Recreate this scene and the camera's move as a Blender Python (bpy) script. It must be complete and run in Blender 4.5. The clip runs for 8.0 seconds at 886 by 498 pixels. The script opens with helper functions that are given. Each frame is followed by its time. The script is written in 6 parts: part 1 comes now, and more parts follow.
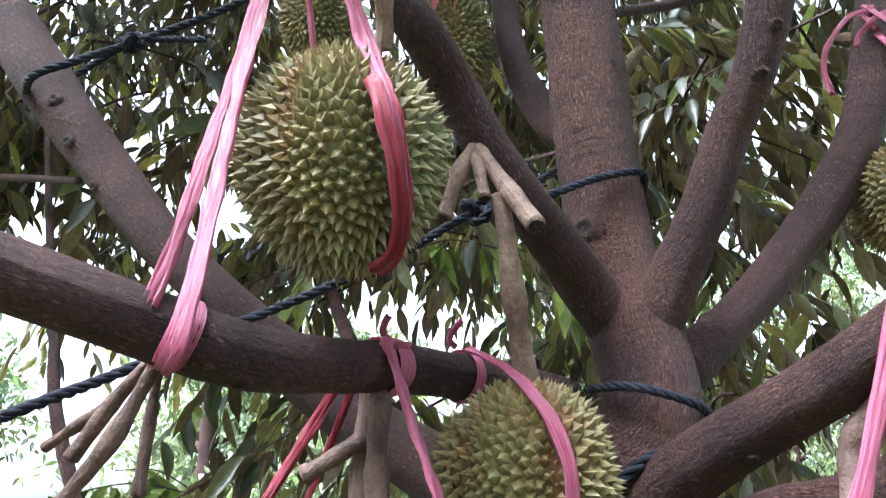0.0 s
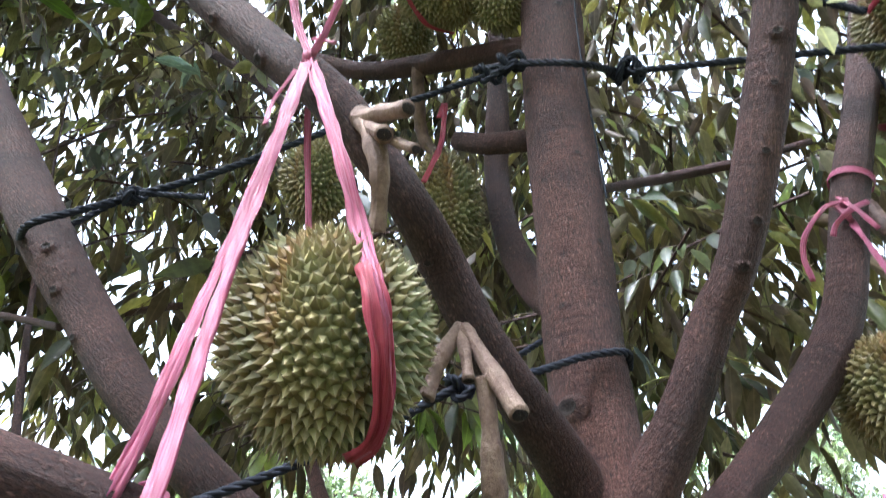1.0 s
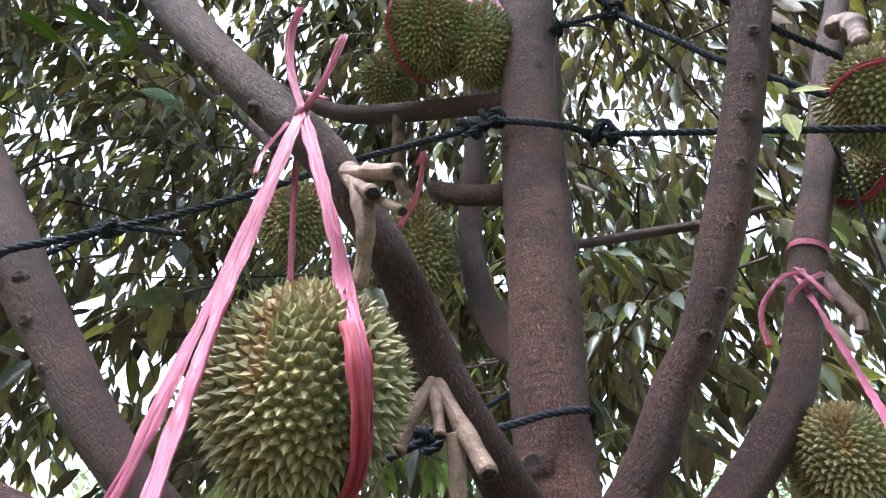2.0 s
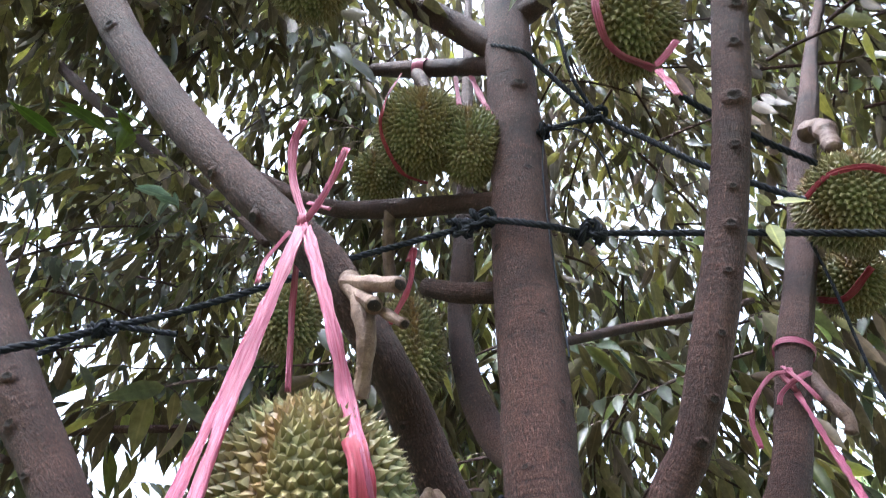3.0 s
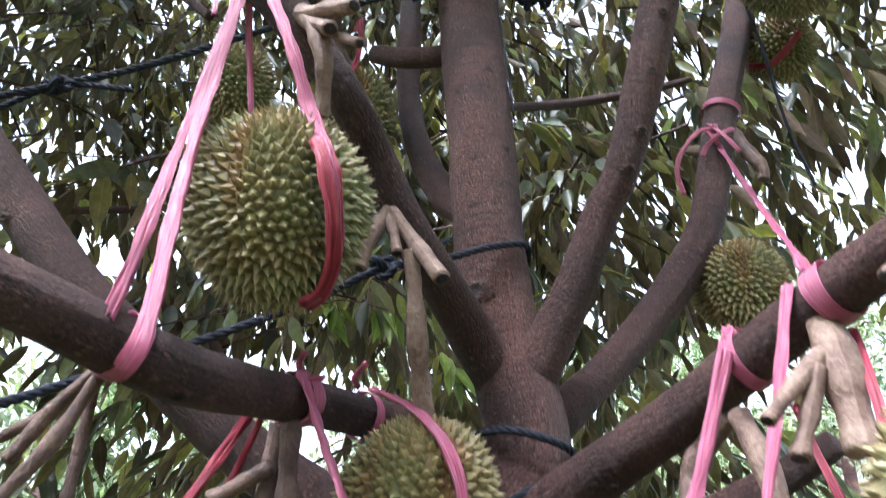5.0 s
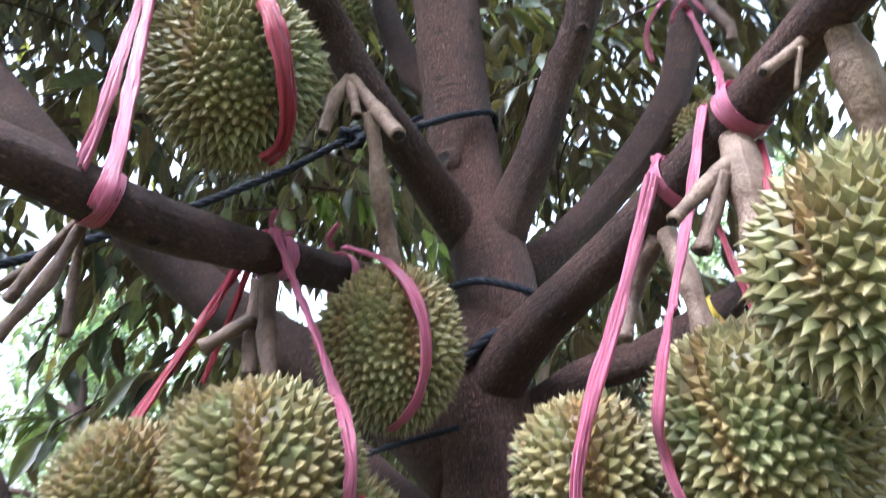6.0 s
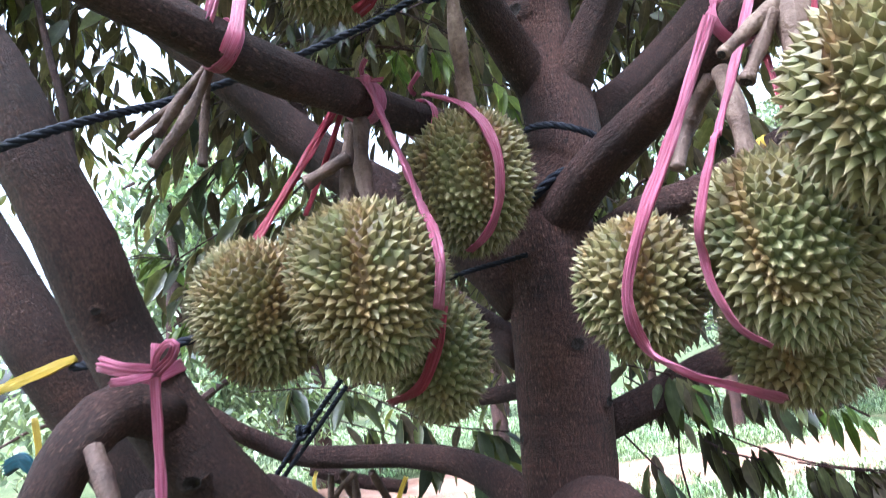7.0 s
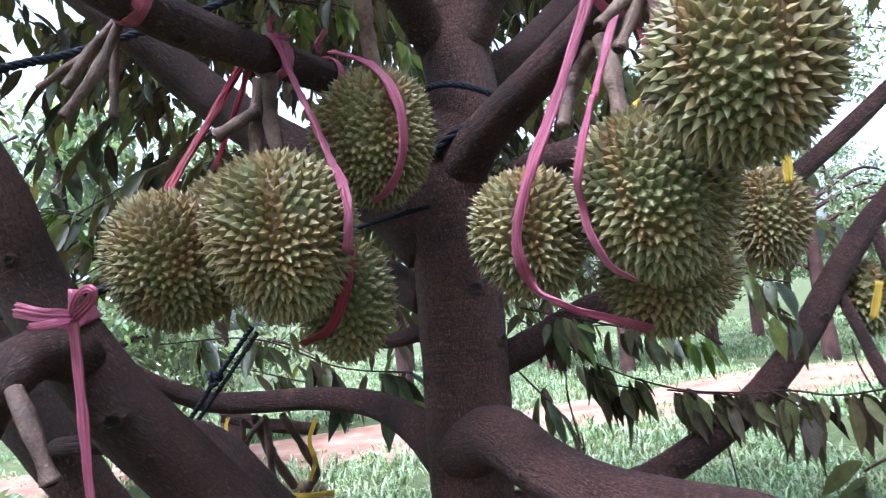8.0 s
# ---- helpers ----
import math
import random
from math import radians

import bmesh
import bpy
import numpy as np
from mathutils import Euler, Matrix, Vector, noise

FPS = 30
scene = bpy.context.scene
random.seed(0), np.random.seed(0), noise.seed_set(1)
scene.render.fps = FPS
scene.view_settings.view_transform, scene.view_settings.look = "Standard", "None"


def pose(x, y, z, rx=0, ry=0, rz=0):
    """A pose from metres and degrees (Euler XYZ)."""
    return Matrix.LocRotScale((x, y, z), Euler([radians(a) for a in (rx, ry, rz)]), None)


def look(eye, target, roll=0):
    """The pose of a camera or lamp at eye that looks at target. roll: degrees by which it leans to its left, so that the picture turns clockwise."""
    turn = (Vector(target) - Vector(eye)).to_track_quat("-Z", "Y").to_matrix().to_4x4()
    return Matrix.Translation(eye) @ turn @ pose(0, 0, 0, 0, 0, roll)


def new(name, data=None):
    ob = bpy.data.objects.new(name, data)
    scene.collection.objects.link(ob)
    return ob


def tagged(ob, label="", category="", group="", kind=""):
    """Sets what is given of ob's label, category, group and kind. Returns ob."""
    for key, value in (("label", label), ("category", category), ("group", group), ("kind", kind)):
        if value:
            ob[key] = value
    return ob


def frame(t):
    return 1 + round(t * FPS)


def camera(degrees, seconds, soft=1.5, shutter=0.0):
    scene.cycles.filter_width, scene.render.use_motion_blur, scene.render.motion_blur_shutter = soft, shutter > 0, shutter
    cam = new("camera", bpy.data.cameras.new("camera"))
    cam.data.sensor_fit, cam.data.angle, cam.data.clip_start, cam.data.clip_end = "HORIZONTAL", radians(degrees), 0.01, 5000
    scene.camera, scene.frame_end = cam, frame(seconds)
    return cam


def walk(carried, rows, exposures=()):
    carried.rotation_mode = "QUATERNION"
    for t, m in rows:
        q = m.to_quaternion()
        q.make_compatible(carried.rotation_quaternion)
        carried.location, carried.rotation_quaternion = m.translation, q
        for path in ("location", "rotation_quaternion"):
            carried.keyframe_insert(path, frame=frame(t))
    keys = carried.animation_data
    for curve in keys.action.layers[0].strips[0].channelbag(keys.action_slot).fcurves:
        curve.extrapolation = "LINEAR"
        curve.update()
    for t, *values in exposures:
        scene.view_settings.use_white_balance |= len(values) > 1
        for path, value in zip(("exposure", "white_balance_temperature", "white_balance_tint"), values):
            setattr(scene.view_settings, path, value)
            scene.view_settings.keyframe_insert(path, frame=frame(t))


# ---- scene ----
cam = camera(62.8, 8.0, soft=1.05, shutter=0.45)
PATH = [
    (0, (0.32, 0.031, 1.768), (-0.423, 1.762, 2.44), -3.8),
    (0.5, (0.325, 0.031, 1.786), (-0.381, 1.718, 2.597), -2.8),
    (0.7, (0.327, 0.034, 1.806), (-0.343, 1.684, 2.715), -2.2),
    (1, (0.329, 0.017, 1.811), (-0.302, 1.619, 2.83), -1.5),
    (2.3, (0.319, -0.036, 1.827), (-0.176, 1.54, 2.954), -0.1),
    (2.5, (0.314, -0.045, 1.832), (-0.165, 1.509, 2.997), -0.3),
    (3, (0.314, -0.064, 1.839), (-0.117, 1.412, 3.119), -0.8),
    (3.5, (0.314, -0.083, 1.833), (-0.072, 1.384, 3.138), -1.3),
    (4, (0.309, -0.095, 1.81), (-0.071, 1.462, 3.006), -2.3),
    (4.5, (0.3, -0.09, 1.772), (-0.097, 1.586, 2.788), -2.8),
    (4.7, (0.299, -0.073, 1.743), (-0.091, 1.655, 2.672), -3.1),
    (5.8, (0.355, -0.086, 1.608), (-0.043, 1.743, 2.312), -7.1),
    (6, (0.371, -0.092, 1.597), (-0.08, 1.754, 2.22), -7.0),
    (6.2, (0.384, -0.116, 1.587), (-0.149, 1.735, 2.123), -6.6),
    (6.3, (0.384, -0.131, 1.569), (-0.195, 1.717, 2.07), -5.8),
    (6.5, (0.383, -0.15, 1.547), (-0.278, 1.691, 1.967), -5.2),
    (7, (0.386, -0.209, 1.524), (-0.296, 1.648, 1.817), -5.8),
    (7.5, (0.39, -0.257, 1.505), (-0.163, 1.656, 1.688), -6.6),
    (8, (0.408, -0.285, 1.501), (-0.042, 1.658, 1.652), -6.9),
]
walk(cam, [(t, look(eye, target, roll)) for t, eye, target, roll in PATH], exposures=[(0.0, 3.3, 5550, 8), (4.5, 3.13, 5600, 11), (6.0, 3.12, 5400, 8), (7.0, 3.08, 5200, 10), (8.0, 2.62, 5200, 12)])

# ---- world and light ----
SUN_UP, SUN_ROUND = 64.0, 205.0
world = bpy.data.worlds.new("overcast_sky")
scene.world = world
world.use_nodes = True
wn, wl = world.node_tree.nodes, world.node_tree.links
wn.clear()
sky = wn.new("ShaderNodeTexSky")
sky.sky_type = "NISHITA"
sky.sun_disc = False
sky.sun_elevation, sky.sun_rotation = radians(SUN_UP), radians(SUN_ROUND)
sky.air_density, sky.dust_density, sky.ozone_density = 1.0, 6.0, 1.0
pale = wn.new("ShaderNodeHueSaturation")
pale.inputs["Saturation"].default_value = 0.4
back = wn.new("ShaderNodeBackground")
back.inputs["Strength"].default_value = 0.13
wout = wn.new("ShaderNodeOutputWorld")
wl.new(sky.outputs[0], pale.inputs["Color"])
wl.new(pale.outputs[0], back.inputs["Color"])
wl.new(back.outputs[0], wout.inputs["Surface"])
sun_data = bpy.data.lights.new("sun", "SUN")
sun_data.energy, sun_data.angle, sun_data.color = 2.2, radians(30), (1.0, 0.97, 0.94)
sun = new("sun", sun_data)
sun.matrix_world = look((0, 0, 0), (-math.sin(radians(SUN_ROUND)) * math.cos(radians(SUN_UP)), -math.cos(radians(SUN_ROUND)) * math.cos(radians(SUN_UP)), -math.sin(radians(SUN_UP))))


# ---- materials ----
def mat_base(name, rough=0.7, spec=0.4):
    m = bpy.data.materials.new(name)
    m.use_nodes = True
    n, l = m.node_tree.nodes, m.node_tree.links
    b = n["Principled BSDF"]
    b.inputs["Roughness"].default_value = rough
    b.inputs["Specular IOR Level"].default_value = spec
    return m, n, l, b


def noise_node(n, l, vec, scale, detail=4, rough=0.6):
    t = n.new("ShaderNodeTexNoise")
    t.inputs["Scale"].default_value, t.inputs["Detail"].default_value, t.inputs["Roughness"].default_value = scale, detail, rough
    if vec is not None:
        l.new(vec, t.inputs["Vector"])
    return t


def ramp(n, l, fac, stops):
    r = n.new("ShaderNodeValToRGB")
    e = r.color_ramp.elements
    e[0].position, e[0].color = stops[0][0], (*stops[0][1], 1)
    e[1].position, e[1].color = stops[-1][0], (*stops[-1][1], 1)
    for p, c in stops[1:-1]:
        x = e.new(p)
        x.color = (*c, 1)
    l.new(fac, r.inputs["Fac"])
    return r


def mapping(n, l, out, scale):
    mp = n.new("ShaderNodeMapping")
    mp.inputs["Scale"].default_value = scale
    l.new(out, mp.inputs["Vector"])
    return mp.outputs[0]


def mix_rgb(n, l, fac, a, b, kind="MIX"):
    m = n.new("ShaderNodeMix")
    m.data_type, m.blend_type = "RGBA", kind
    for sock, val in ((m.inputs[0], fac), (m.inputs[6], a), (m.inputs[7], b)):
        if hasattr(val, "is_output"):
            l.new(val, sock)
        elif isinstance(val, (int, float)):
            sock.default_value = val
        else:
            sock.default_value = (*val, 1)
    return m.outputs[2]


def bump(n, l, b, height, strength=0.5, dist=0.002):
    k = n.new("ShaderNodeBump")
    k.inputs["Strength"].default_value, k.inputs["Distance"].default_value = strength, dist
    l.new(height, k.inputs["Height"])
    l.new(k.outputs[0], b.inputs["Normal"])


def bark_material(name, dark, mid, pale_c, ridge=1.0, streak=0.45):
    m, n, l, b = mat_base(name, 0.68, 0.35)
    uv = n.new("ShaderNodeUVMap").outputs[0]
    ob = n.new("ShaderNodeNewGeometry").outputs["Position"]
    grain = noise_node(n, l, mapping(n, l, uv, (300, 150, 1)), 1.0, 6, 0.75)
    scale = noise_node(n, l, mapping(n, l, uv, (170, 40, 1)), 1.0, 5, 0.65)
    fleck = noise_node(n, l, mapping(n, l, uv, (260, 85, 1)), 1.0, 3, 0.55)
    blotch = noise_node(n, l, ob, 7.0, 5, 0.6)
    patch = noise_node(n, l, ob, 16.0, 5, 0.65)
    rings = noise_node(n, l, mapping(n, l, uv, (7, 62, 1)), 1.0, 4, 0.65)
    c = ramp(n, l, grain.outputs[0], [(0.33, dark), (0.5, mid), (0.7, pale_c)]).outputs[0]
    crack = ramp(n, l, scale.outputs[0], [(0.33, (1 - 0.75 * streak, 1 - 0.78 * streak, 1 - 0.78 * streak)), (0.46, (1, 1, 1)), (0.58, (1, 1, 1)), (0.7, (1 + 0.7 * streak, 1 + 0.62 * streak, 1 + 0.55 * streak))]).outputs[0]
    c = mix_rgb(n, l, 1.0, c, crack, "MULTIPLY")
    tint = ramp(n, l, blotch.outputs[0], [(0.32, (0.42, 0.34, 0.35)), (0.5, (1, 0.93, 0.93)), (0.68, (1.6, 1.58, 1.5))]).outputs[0]
    c = mix_rgb(n, l, 1.0, c, tint, "MULTIPLY")
    line = ramp(n, l, rings.outputs[0], [(0.33, (0.55, 0.5, 0.5)), (0.41, (1, 1, 1)), (0.61, (1, 1, 1)), (0.68, (1.5, 1.42, 1.35))]).outputs[0]
    c = mix_rgb(n, l, 1.0, c, line, "MULTIPLY")
    dots = ramp(n, l, fleck.outputs[0], [(0.58, (0, 0, 0)), (0.67, (1, 1, 1))]).outputs[0]
    where = ramp(n, l, patch.outputs[0], [(0.42, (0.06, 0.06, 0.06)), (0.62, (0.9, 0.9, 0.9))]).outputs[0]
    spots = mix_rgb(n, l, 1.0, dots, where, "MULTIPLY")
    c = mix_rgb(n, l, spots, c, tuple(min(0.6, v * 1.75) for v in pale_c))
    l.new(c, b.inputs["Base Color"])
    total = None
    for out, k in ((grain.outputs[0], 1.3), (rings.outputs[0], 1.1), (scale.outputs[0], 1.3), (dots, 0.35)):
        a = n.new("ShaderNodeMath")
        a.operation = "MULTIPLY_ADD"
        l.new(out, a.inputs[0])
        a.inputs[1].default_value = k
        if total is None:
            a.inputs[2].default_value = 0.0
        else:
            l.new(total, a.inputs[2])
        total = a.outputs[0]
    bump(n, l, b, total, 1.0 * ridge, 0.007)
    return m


BARK = bark_material("reddish_bark", (0.012, 0.0058, 0.0058), (0.05, 0.0212, 0.019), (0.118, 0.062, 0.052))
TRUNK_BARK = bark_material("red_trunk_bark", (0.016, 0.0072, 0.0068), (0.064, 0.0265, 0.0228), (0.15, 0.082, 0.068), streak=1.0)
GREY_BARK = bark_material("grey_twig_bark", (0.09, 0.065, 0.055), (0.2, 0.155, 0.13), (0.33, 0.27, 0.23))


def stalk_material(name, low, mid, high):
    m, n, l, b = mat_base(name, 0.65, 0.35)
    ob = n.new("ShaderNodeTexCoord").outputs["Object"]
    a = noise_node(n, l, ob, 30.0, 5)
    f = noise_node(n, l, ob, 210.0, 4)
    c = ramp(n, l, a.outputs[0], [(0.32, low), (0.5, mid), (0.7, high)]).outputs[0]
    v = ramp(n, l, f.outputs[0], [(0.35, (0.75, 0.72, 0.7)), (0.6, (1.08, 1.08, 1.08))]).outputs[0]
    c = mix_rgb(n, l, 1.0, c, v, "MULTIPLY")
    l.new(c, b.inputs["Base Color"])
    bump(n, l, b, f.outputs[0], 0.7, 0.004)
    return m


STALK = stalk_material("tan_stalk", (0.085, 0.05, 0.04), (0.17, 0.112, 0.088), (0.23, 0.165, 0.13))
DRY_STALK = stalk_material("dry_brown_stalk", (0.05, 0.029, 0.026), (0.105, 0.065, 0.055), (0.17, 0.112, 0.092))
CUT = bark_material("dark_cut_end", (0.006, 0.004, 0.004), (0.018, 0.011, 0.01), (0.05, 0.03, 0.026))


def fruit_material():
    m, n, l, b = mat_base("durian_husk", 0.53, 0.42)
    at = n.new("ShaderNodeAttribute")
    at.attribute_name = "tip"
    blo = n.new("ShaderNodeAttribute")
    blo.attribute_name = "brown"
    geo = n.new("ShaderNodeNewGeometry")
    ob = geo.outputs["Position"]
    both = n.new("ShaderNodeMath")
    both.operation = "ADD"
    l.new(geo.outputs["Random Per Island"], both.inputs[0])
    l.new(n.new("ShaderNodeObjectInfo").outputs["Random"], both.inputs[1])
    part_of = n.new("ShaderNodeMath")
    part_of.operation = "FRACT"
    l.new(both.outputs[0], part_of.inputs[0])
    rnd = part_of.outputs[0]
    f = noise_node(n, l, ob, 60.0, 4)
    g = noise_node(n, l, ob, 12.0, 3)
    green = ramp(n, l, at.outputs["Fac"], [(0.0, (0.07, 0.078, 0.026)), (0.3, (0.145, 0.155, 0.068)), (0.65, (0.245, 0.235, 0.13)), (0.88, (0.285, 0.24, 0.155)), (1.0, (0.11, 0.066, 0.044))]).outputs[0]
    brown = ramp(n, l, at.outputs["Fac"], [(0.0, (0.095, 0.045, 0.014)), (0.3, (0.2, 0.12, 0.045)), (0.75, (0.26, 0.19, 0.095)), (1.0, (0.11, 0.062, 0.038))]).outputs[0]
    ad = n.new("ShaderNodeMath")
    ad.operation, ad.use_clamp = "MULTIPLY_ADD", True
    l.new(g.outputs[0], ad.inputs[0])
    ad.inputs[1].default_value = 1.9
    sub = n.new("ShaderNodeMath")
    sub.operation = "SUBTRACT"
    l.new(blo.outputs["Fac"], sub.inputs[0])
    sub.inputs[1].default_value = 0.83
    l.new(sub.outputs[0], ad.inputs[2])
    c = mix_rgb(n, l, ad.outputs[0], green, brown)
    v = ramp(n, l, rnd, [(0.0, (0.8, 0.82, 0.78)), (1.0, (1.15, 1.12, 1.1))]).outputs[0]
    c = mix_rgb(n, l, 1.0, c, v, "MULTIPLY")
    v2 = ramp(n, l, f.outputs[0], [(0.3, (0.72, 0.7, 0.66)), (0.6, (1.05, 1.05, 1.05))]).outputs[0]
    c = mix_rgb(n, l, 1.0, c, v2, "MULTIPLY")
    l.new(c, b.inputs["Base Color"])
    fine = noise_node(n, l, ob, 420.0, 3)
    bump(n, l, b, fine.outputs[0], 0.25, 0.0015)
    return m


HUSK = fruit_material()


def film_material(name, deep, light):
    m, n, l, b = mat_base(name, 0.36, 0.5)
    uv = n.new("ShaderNodeUVMap").outputs[0]
    st = noise_node(n, l, mapping(n, l, uv, (620, 7, 1)), 1.0, 5, 0.7)
    cr = noise_node(n, l, mapping(n, l, uv, (120, 60, 1)), 1.0, 4, 0.6)
    # Lengthwise fibres; their sheen lines are painted in as the pale streaks.
    c = ramp(n, l, st.outputs[0], [(0.34, deep), (0.5, tuple(0.45 * p + 0.55 * q for p, q in zip(deep, light))), (0.66, light)]).outputs[0]
    l.new(c, b.inputs["Base Color"])
    b.inputs["Sheen Weight"].default_value = 0.1
    ad = n.new("ShaderNodeMath")
    ad.operation = "ADD"
    l.new(st.outputs[0], ad.inputs[0])
    l.new(cr.outputs[0], ad.inputs[1])
    bump(n, l, b, ad.outputs[0], 0.8, 0.003)
    tr = n.new("ShaderNodeBsdfTranslucent")
    l.new(c, tr.inputs["Color"])
    mx = n.new("ShaderNodeMixShader")
    mx.inputs[0].default_value = 0.4
    l.new(b.outputs[0], mx.inputs[1])
    l.new(tr.outputs[0], mx.inputs[2])
    l.new(mx.outputs[0], n["Material Output"].inputs["Surface"])
    return m


PINK = film_material("pink_plastic_film", (0.4, 0.045, 0.13), (0.6, 0.215, 0.34))
# The pink film where tight and doubled, with its shade put into the red.
RED = film_material("red_shaded_stretched_film", (0.26, 0.012, 0.035), (0.5, 0.075, 0.13))
YELLOW = film_material("yellow_plastic_film", (0.6, 0.4, 0.03), (0.85, 0.66, 0.12))
BLUE = film_material("blue_plastic_film", (0.015, 0.07, 0.12), (0.04, 0.18, 0.26))


def rope_material():
    m, n, l, b = mat_base("navy_rope", 0.75, 0.3)
    uv = n.new("ShaderNodeUVMap").outputs[0]
    st = noise_node(n, l, mapping(n, l, uv, (900, 60, 1)), 1.0, 4, 0.6)
    c = ramp(n, l, st.outputs[0], [(0.3, (0.004, 0.005, 0.01)), (0.7, (0.015, 0.019, 0.036))]).outputs[0]
    l.new(c, b.inputs["Base Color"])
    bump(n, l, b, st.outputs[0], 0.6, 0.0015)
    return m


ROPE = rope_material()


def leaf_material(name, stops, rough, spec, through_c, through_w):
    m, n, l, b = mat_base(name, rough, spec)
    geo = n.new("ShaderNodeNewGeometry").outputs["Random Per Island"]
    oi = n.new("ShaderNodeObjectInfo").outputs["Random"]
    ad = n.new("ShaderNodeMath")
    ad.operation = "ADD"
    l.new(geo, ad.inputs[0])
    l.new(oi, ad.inputs[1])
    fr = n.new("ShaderNodeMath")
    fr.operation = "FRACT"
    l.new(ad.outputs[0], fr.inputs[0])
    ob = n.new("ShaderNodeTexCoord").outputs["Object"]
    a = noise_node(n, l, ob, 45.0, 3)
    c = ramp(n, l, fr.outputs[0], stops).outputs[0]
    v = ramp(n, l, a.outputs[0], [(0.3, (0.75, 0.75, 0.72)), (0.7, (1.2, 1.2, 1.15))]).outputs[0]
    c = mix_rgb(n, l, 1.0, c, v, "MULTIPLY")
    clump = noise_node(n, l, n.new("ShaderNodeNewGeometry").outputs["Position"], 1.7, 3)
    shift = ramp(n, l, clump.outputs[0], [(0.36, (1.16, 1.0, 0.95)), (0.5, (1, 1, 1)), (0.66, (0.86, 1.1, 0.95))]).outputs[0]
    c = mix_rgb(n, l, 1.0, c, shift, "MULTIPLY")
    uv = n.new("ShaderNodeSeparateXYZ")
    l.new(n.new("ShaderNodeUVMap").outputs[0], uv.inputs[0])
    ab = n.new("ShaderNodeMath")
    ab.operation = "ABSOLUTE"
    l.new(uv.outputs[1], ab.inputs[0])
    rib = ramp(n, l, ab.outputs[0], [(0.05, (1.75, 1.7, 1.5)), (0.13, (0.93, 0.95, 0.93)), (1.0, (1.06, 1.05, 1.04))]).outputs[0]
    c = mix_rgb(n, l, 1.0, c, rib, "MULTIPLY")
    l.new(c, b.inputs["Base Color"])
    vein = n.new("ShaderNodeMath")
    vein.operation = "MULTIPLY_ADD"
    l.new(ab.outputs[0], vein.inputs[0])
    vein.inputs[1].default_value = -0.16
    l.new(uv.outputs[0], vein.inputs[2])
    sn = n.new("ShaderNodeMath")
    sn.operation = "SINE"
    ml = n.new("ShaderNodeMath")
    ml.operation = "MULTIPLY"
    ml.inputs[1].default_value = 75.0
    l.new(vein.outputs[0], ml.inputs[0])
    l.new(ml.outputs[0], sn.inputs[0])
    bump(n, l, b, sn.outputs[0], 0.1, 0.001)
    tr = n.new("ShaderNodeBsdfTranslucent")
    vary = ramp(n, l, fr.outputs[0], [(0.0, (0.14, 0.13, 0.12)), (0.5, (0.42, 0.4, 0.37)), (0.78, (0.85, 0.87, 0.76)), (1.0, (1.5, 1.6, 1.2))]).outputs[0]
    tc = mix_rgb(n, l, 1.0, mix_rgb(n, l, 1.0, v, through_c, "MULTIPLY"), vary, "MULTIPLY")
    l.new(tc, tr.inputs["Color"])
    mx = n.new("ShaderNodeMixShader")
    mx.inputs[0].default_value = through_w
    l.new(b.outputs[0], mx.inputs[1])
    l.new(tr.outputs[0], mx.inputs[2])
    l.new(mx.outputs[0], n["Material Output"].inputs["Surface"])
    return m


LEAF_TOP = leaf_material("leaf_upper_side", [(0.0, (0.035, 0.048, 0.034)), (0.5, (0.06, 0.078, 0.042)), (0.85, (0.09, 0.11, 0.05)), (1.0, (0.12, 0.16, 0.05))], 0.32, 0.55, (0.6, 0.62, 0.25), 0.52)
LEAF_UNDER = leaf_material("leaf_bronze_underside", [(0.0, (0.09, 0.068, 0.058)), (0.5, (0.155, 0.122, 0.1)), (0.8, (0.19, 0.158, 0.122)), (0.92, (0.17, 0.165, 0.1)), (1.0, (0.15, 0.18, 0.08))], 0.5, 0.4, (0.8, 0.68, 0.46), 0.4)
# Backlit low leaves: their shade is put into this dark base colour.
LEAF_SHADED = leaf_material("shaded_leaf", [(0.0, (0.035, 0.026, 0.02)), (0.6, (0.065, 0.048, 0.033)), (1.0, (0.075, 0.085, 0.035))], 0.6, 0.22, (0.4, 0.42, 0.14), 0.35)
# Young leaves, and sunlit sprays whose sunlight is put into the bright base.
LEAF_YOUNG_SUNLIT = leaf_material("young_and_sunlit_green_leaf", [(0.0, (0.1, 0.17, 0.03)), (1.0, (0.17, 0.25, 0.05))], 0.4, 0.5, (0.4, 0.5, 0.12), 0.4)
LEAF_YELLOW = leaf_material("yellowed_leaf", [(0.0, (0.25, 0.24, 0.12)), (1.0, (0.3, 0.28, 0.15))], 0.5, 0.3, (0.4, 0.38, 0.16), 0.25)
# Sky reflected on glossy leaves, painted as a pale blue base colour.
LEAF_PALE = leaf_material("pale_blue_sky_sheen_leaf", [(0.0, (0.2, 0.26, 0.28)), (1.0, (0.36, 0.42, 0.44))], 0.35, 0.5, (0.3, 0.42, 0.2), 0.2)
# Far foliage: haze and reflected sky are painted in as a paler base.
LEAF_FAR = leaf_material("hazed_orchard_leaf", [(0.0, (0.11, 0.155, 0.09)), (0.5, (0.18, 0.225, 0.14)), (1.0, (0.27, 0.31, 0.21))], 0.3, 0.7, (0.34, 0.44, 0.19), 0.45)
